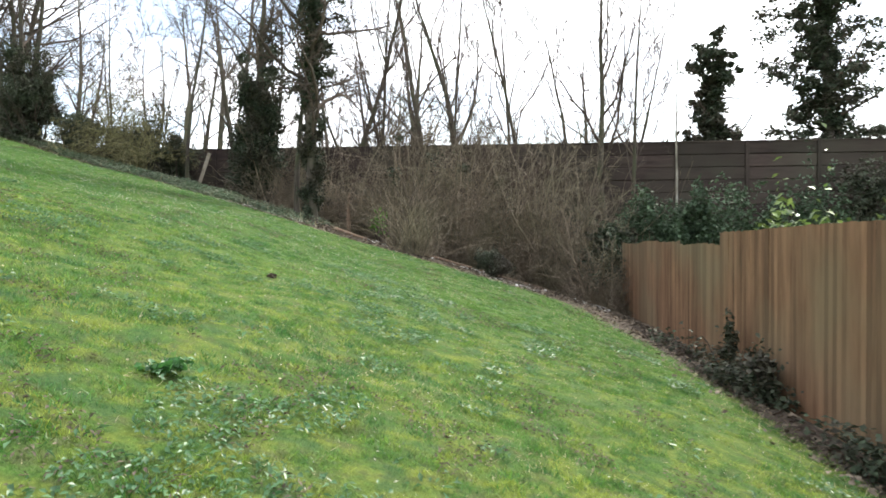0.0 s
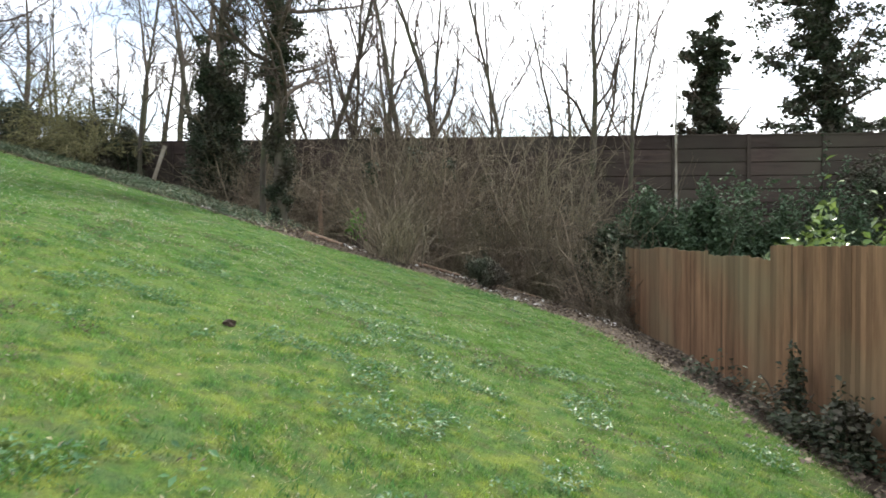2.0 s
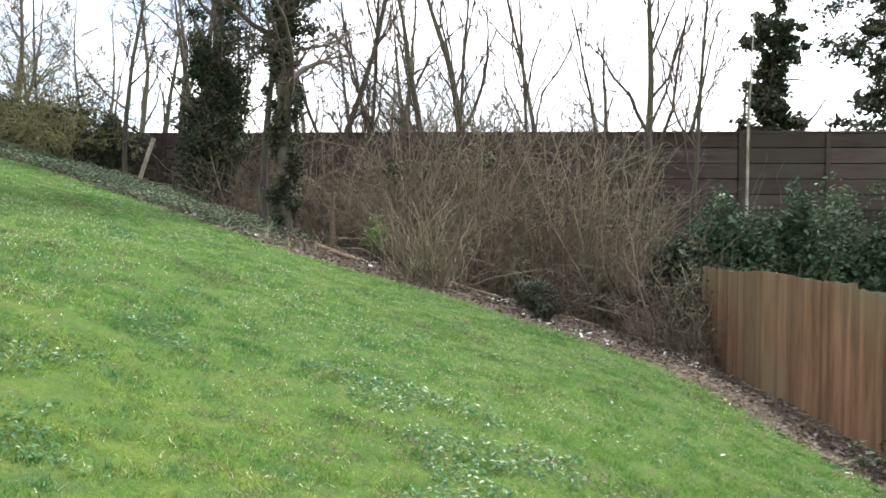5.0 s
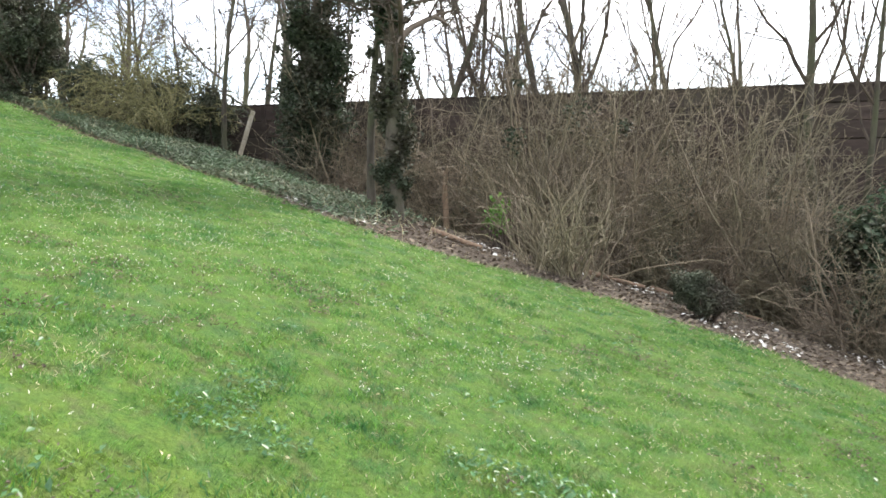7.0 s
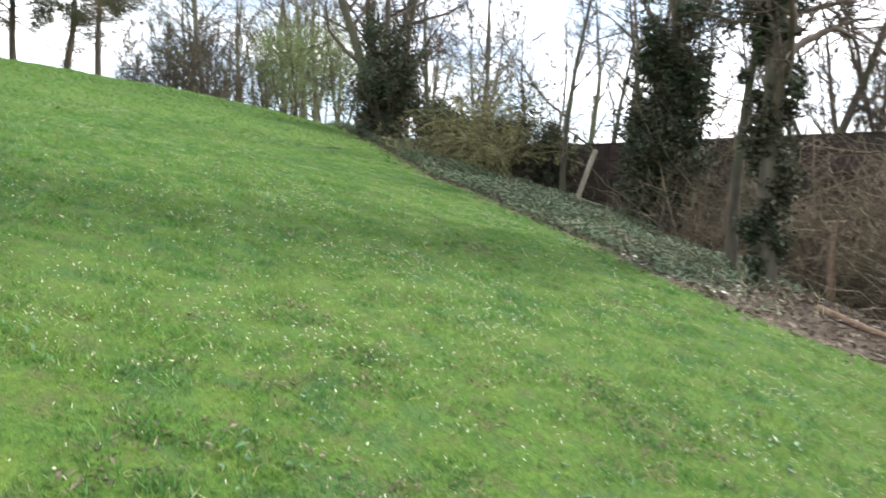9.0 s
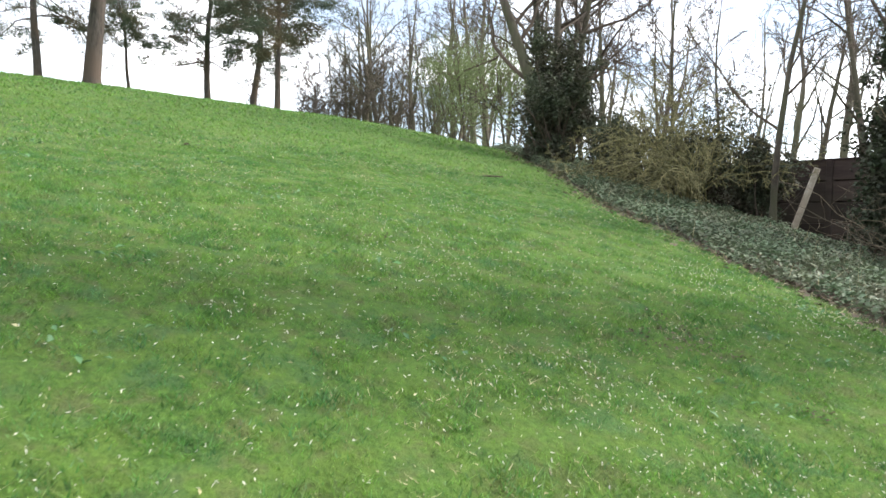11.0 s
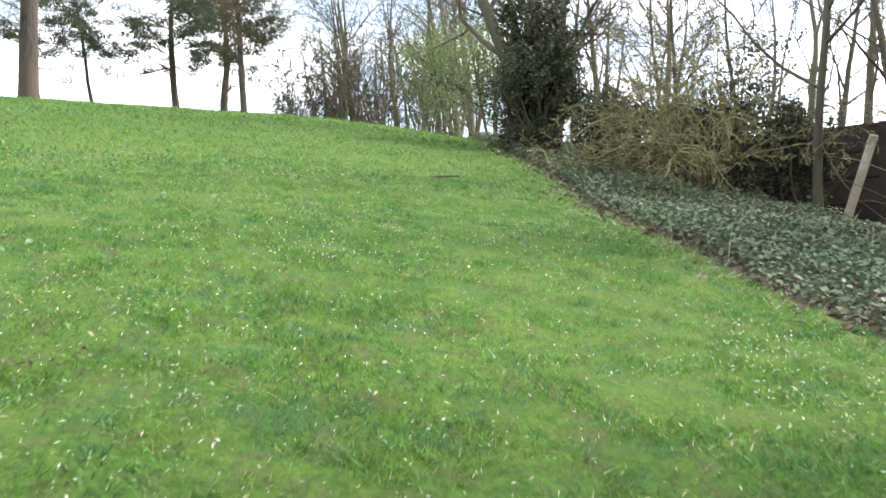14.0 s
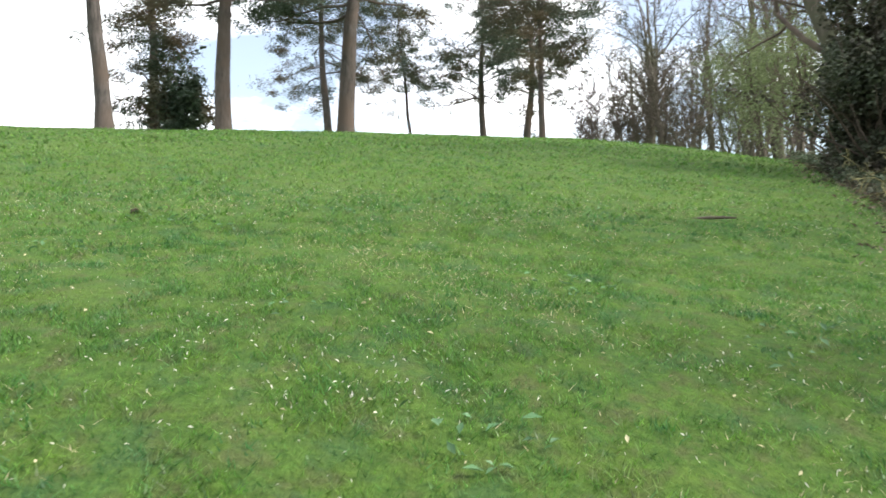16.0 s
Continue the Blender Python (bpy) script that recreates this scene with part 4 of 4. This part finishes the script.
# petals on the upper lawn; the sparse lower ones imitate sun glints off weeds
scatter("fallen_petals", "small white petals scattered over the lawn", "petals", 105, 150000, (-17, 4, 1, 25),
        lambda x, y, r: (bed_distance(x, y) < 0.2) & (r.random(len(x)) < (0.06 + 0.8 * step(9, 15, y)) * (0.15 + 1.6 * patches(x, y, 0.7, 12) ** 3) * (0.15 + 0.85 * step(4.5, 1.5, near_track(x, y)))), (0.02, 0.045), 0.017, M_PETAL_GLINT, 0.3, 0.0)
scatter("lawn_weeds", "broad-leaved weed rosettes in the lawn", "weeds", 106, 22000, (-15, 3.5, 1, 21),
        lambda x, y, r: (bed_distance(x, y) < 0) & (np.sin(x * 2.7 + 2 * np.sin(y * 0.9)) * np.sin(y * 2.3 + 1.5 * np.sin(x * 1.2)) > 0.72), (0.015, 0.05), 0.05, M_WEED, 0.5, 0.5)
scatter("lawn_leaves", "brown dead leaves scattered over the lawn", "leaves", 107, 2600, (-16, 3.5, 1, 23),
        lambda x, y, r: bed_distance(x, y) < 0, (0.015, 0.035), 0.026, M_STRAW, 0.45, 0.3)


scatter("lawn_weeds", "patches of blue-green broad-leaved weeds in the lower lawn", "weeds", 108, 120000, (-7, 3, 3.5, 12.5),
        lambda x, y, r: (bed_distance(x, y) < -0.1) & (patches(x, y, 0.42, 21) > 0.66) & (patches(x, y, 1.7, 22) > 0.5) & (r.random(len(x)) < 0.75), (0.015, 0.05), 0.034, M_WEED, 0.5, 0.5)
scatter("lawn_thatch", "brown dead thatch in worn spots of the lawn", "thatch", 109, 90000, (-9, 3, 3.5, 17),
        lambda x, y, r: (bed_distance(x, y) < -0.1) & (patches(x, y, 0.33, 23) > 0.66) & (patches(x, y, 1.5, 24) > 0.45), (0.012, 0.04), 0.028, M_DEAD, 0.4, 0.5)
ivy_bush("weed_clump", "leafy clump of weeds standing in the lawn", 110, (-1.36, 5.25), (0.13, 0.11, 0.045), 200, 0.042, M_TUFT, "weed", 5)
rng = np.random.default_rng(111)
n = 5000
x, y = rng.uniform(-22, -4, n), rng.uniform(18, 30, n)
d = bed_distance(x, y)
keep = (d > 0.1) & (d < 4) & (rng.random(n) < 0.1 + patches(x, y, 1.2, 16) ** 3)
x, y = x[keep], y[keep]
tagged(new("dry_stems", blades("dry_stems", x, y, rng.uniform(0.12, 0.38, len(x)), np.full(len(x), 0.012), M_STRAW, rng, 0.5)), "pale dead stems standing in the ivy bank", "dry stems", kind="stuff")
for x0, y0 in ((-8.2, 21.9), (-9.0, 22.6), (-7.5, 21.3)):
    px, py = rng.normal(size=46) * 0.07, rng.normal(size=46) * 0.07
    me = blades("strap_leaved_plant", x0 + px, y0 + py, rng.uniform(0.16, 0.36, 46), rng.uniform(0.012, 0.022, 46), M_BEDIVY, rng, 0.55)
    tagged(new("strap_leaved_plant", me), "tuft of long pale green strap-shaped leaves in the ivy", "plant")
n = 70000
x, y = rng.uniform(-20, 3.4, n), rng.uniform(3, 28, n)
d = bed_distance(x, y)
keep = np.abs(d + 0.12) < 0.45 * rng.random(n) ** 1.5 + 0.04
x, y = x[keep], y[keep]
tagged(new("dry_edge_grass", blades("dry_edge_grass", x, y, rng.uniform(0.02, 0.07, len(x)), np.full(len(x), 0.009), M_STRAW, rng, 1.2)), "straw-coloured dead grass along the edge of the bed", "dry grass", kind="stuff")

# ---- pines on the crest ----
def pine(seed, height, radius, crown, spread, clumps, lean=(0, 0), label="tall pine with bare reddish trunk and ragged dark needles"):
    rng = np.random.default_rng(seed)
    crown += 0.09 if crown > 0.2 else 0
    tree = tagged(new("pine_tree"), label, "tree")
    d = np.array((lean[0], lean[1], 1.0))
    pts = wander(rng, (0, 0, -0.3), d / np.linalg.norm(d), height, 14, 0.035, 0.02)
    rr = radius * (1 - 0.75 * np.linspace(0, 1, 15))
    rr[0] *= 1.3
    t = Tubes()
    t.add(pts, rr, 11)
    part_of("trunk", t.mesh("trunk", M_PINEBARK), tree)
    limbs, cents = Tubes(), []
    for k in range(clumps):
        f = crown + (1 - crown) * (k + rng.random()) / clumps
        i = min(int(f * 14), 13)
        a = rng.random() * 6.283
        L = spread * rng.uniform(0.5, 1.1) * (1.1 - 0.5 * (f - crown) / (1 - crown))
        q = wander(rng, pts[i] + (pts[i + 1] - pts[i]) * (f * 14 - i), (math.cos(a), math.sin(a), rng.uniform(-0.2, 0.45)), L, 7, 0.22, -0.09)
        lr = np.linspace(max(0.03, rr[i] * 0.28), 0.012, 8)
        limbs.add(q, lr, 5)
        grow(limbs, rng, q, lr, 1, 5, 0.4, 0.35, 45, 0.02, 0.01)
        for j in (3, 5, 6, 7):
            for _ in range(2):
                cents.append(q[j] + rng.normal(size=3) * (0.5, 0.5, 0.3))
    part_of("crown", limbs.mesh("crown", M_PINEBARK), tree)
    P = []
    for c in cents:
        n = 135
        P.append(c + rng.normal(size=(n, 3)) * np.array((0.33, 0.33, 0.17)) * rng.uniform(0.6, 1.3))
    part_of("foliage", leaf_mesh("foliage", np.concatenate(P), 0.19, M_NEEDLE, rng, 0.2, 0.1), tree)
    return tree


PINES = ((-40.5, 21.1, 201, 15, 0.42, 0.31, 6.2, 26, (0, 0)), (-58, 22.0, 202, 14, 0.33, 0.33, 5.6, 22, (0, 0)), (-59, 28.2, 203, 12, 0.16, 0.42, 3.0, 14, (0, -0.08)),
         (-56, 32.6, 204, 13, 0.3, 0.3, 5.4, 24, (0, -0.08)), (-52.3, 34.2, 205, 13, 0.29, 0.34, 5.2, 22, (0, -0.06)), (-43, 31.5, 206, 11, 0.21, 0.36, 5.0, 22, (0, 0.05)),
         (-40, 15.8, 207, 14, 0.38, 0.33, 6.0, 24, (0, 0.05)), (-30.5, 12.9, 208, 15, 0.24, 0.3, 6.0, 24, (0, 0)), (-36, 7.0, 209, 14, 0.36, 0.32, 5.5, 20, (0, 0)),
         (-48, 12.0, 210, 13, 0.3, 0.12, 3.2, 24, (0, 0)))
for x, y, seed, h, r, crown, spread, clumps, lean in PINES:
    place(pine(seed, h, r, crown, spread, clumps, lean), x, y)
ivy_bush("evergreen_bush", "dark bushy evergreen among the pines on the crest", 211, (-45, 13.5), (1.6, 1.9, 2.0), 6000, 0.2, M_NEEDLE)

# saplings and bare thicket past the pines
for i, (x, y, h) in enumerate(((-33, 36.4, 7.5), (-30.5, 35.4, 6.5), (-36, 38.6, 8), (-28, 34.6, 6), (-25.5, 33.2, 6))):
    tr = bare_tree("budding_sapling", "slender sapling with pale green opening buds", 301 + i, h, 0.06, kids=9, first=0.12, ratio=0.4, angle=35, lift=0.08, thin=0.01, stems=2, fork=0.2)
    r_ = np.random.default_rng(401 + i)
    part_of("foliage", leaf_mesh("foliage", clumped(r_, 5000, (0, 0, h * 0.5), (2.3, 2.3, h * 0.5), 40, (0.2, 0.4)), 0.08, M_BUD, r_, 0.6, 0.2), tr)
    place(tr, x, y)

far_a = bare_tree("bare_tree", "large leafless tree in the woodland behind", 501, 13, 0.22, M_FAR, M_FAR, kids=11, first=0.18, ratio=0.36, angle=45, thin=0.013)
far_b = bare_tree("bare_tree", "spreading leafless tree in the woodland behind", 502, 11, 0.2, M_FAR, M_FAR, kids=11, first=0.12, ratio=0.4, angle=55, thin=0.013)
far_c = bare_tree("bare_tree", "thin leafless tree in the woodland behind", 503, 9, 0.12, M_FAR, M_FAR, kids=9, first=0.1, ratio=0.38, angle=40, thin=0.013, stems=2)
brush = bare_tree("bare_shrub", "low brown leafless shrub beneath the pines", 504, 6.0, 0.06, M_FAR, M_FAR, kids=12, first=0.05, ratio=0.4, angle=42, thin=0.015, stems=3, fork=0.35)
place(brush, -47, 36.5)
for x, y, a in ((-44.5, 37.2, 40), (-50, 38.0, 90), (-42, 38.2, 150), (-39.5, 38.0, 200), (-37, 38.8, 260), (-53, 39.0, 310)):
    tagged(copy_thing(brush, pose(x, y, gz(x, y) - 0.05, 0, 0, a)), group="shrubs beneath the pines")
FAR = []
rg = random.Random(77)
for i in range(36):
    f = i / 35
    x = -70 + 66 * f + rg.uniform(-2, 2)
    y = 52 - 10 * f + rg.uniform(-4, 8)
    FAR.append((x, y))
for i in range(14):
    FAR.append((-4 + 2.6 * i + rg.uniform(-1, 1), 44 + rg.uniform(-4, 10)))
for i in range(16):
    FAR.append((-58 + 1.7 * i + rg.uniform(-1, 1), 45 - 0.35 * i + rg.uniform(-2.5, 2.5)))
for i, (x, y) in enumerate(FAR):
    src = (far_a, far_b, far_c)[i % 3]
    m = pose(x, y, gz(x, y) - 0.1, 0, 0, rg.uniform(0, 360))
    if i < 3:
        src.matrix_basis = m
    else:
        tagged(copy_thing(src, m), group="woodland trees")

# ---- small things on the lawn ----
fallen = Tubes()
fallen.add([(-0.22, 0, 0.02), (-0.08, 0.02, 0.03), (0.09, 0.0, 0.028), (0.22, -0.03, 0.02)], [0.012, 0.017, 0.015, 0.009], 6)
place(tagged(new("fallen_stick", fallen.mesh("fallen_stick", M_TWIG)), "short dark stick lying on the lawn", "stick"), -14.0, 21.8, 50)
for x, y, s in ((-14.25, 16.2, 0.045), (-2.2, 9.4, 0.07)):
    bm = bmesh.new()
    bmesh.ops.create_icosphere(bm, subdivisions=2, radius=s)
    for v in bm.verts:
        v.co *= 0.75 + 0.5 * noise.noise(v.co * 25 + Vector((x, y, 0)))
        v.co.z = v.co.z * 0.7 + s * 0.4
    me = bpy.data.meshes.new("soil_clod")
    bm.to_mesh(me)
    bm.free()
    me.materials.append(M_CLOD)
    place(tagged(new("soil_clod", me), "dark clod of earth on the grass", "clod"), x, y)
for i, (x, y, L, a) in enumerate(((-1.5, 22.2, 1.6, 8), (0.4, 23.0, 2.0, -5), (-3.9, 20.9, 0.9, -12), (-0.5, 24.0, 1.4, 20))):
    t = Tubes()
    q = wander(np.random.default_rng(601 + i), (-L / 2, 0, 0.08), (1, 0, 0), L, 6, 0.08, 0)
    q[:, 2] = [gz(x + p[0] * math.cos(radians(a)), y + p[0] * math.sin(radians(a))) - gz(x, y) + 0.05 for p in q]
    t.add(q, np.linspace(0.06, 0.035, 7), 8)
    place(tagged(new("fallen_log", t.mesh("fallen_log", M_STUMP)), "reddish-brown fallen branch in the leaf litter", "log"), x, y, a)
for i, (x, y, s) in enumerate(((-0.9, 22.6, 0.09), (0.9, 22.8, 0.08), (-1.8, 21.9, 0.07), (1.3, 21.6, 0.07), (-2.6, 22.8, 0.06), (0.2, 24.3, 0.1))):
    bm = bmesh.new()
    bmesh.ops.create_icosphere(bm, subdivisions=2, radius=s)
    for v in bm.verts:
        v.co *= 0.8 + 0.5 * noise.noise(v.co * 9 + Vector((x, y, i)))
        v.co.z = v.co.z * 0.6 + s * 0.35
    me = bpy.data.meshes.new("stone")
    bm.to_mesh(me)
    bm.free()
    me.materials.append(M_STONE)
    place(tagged(new("stone", me), "pale stone among dead leaves on the bank", "stone"), x, y)
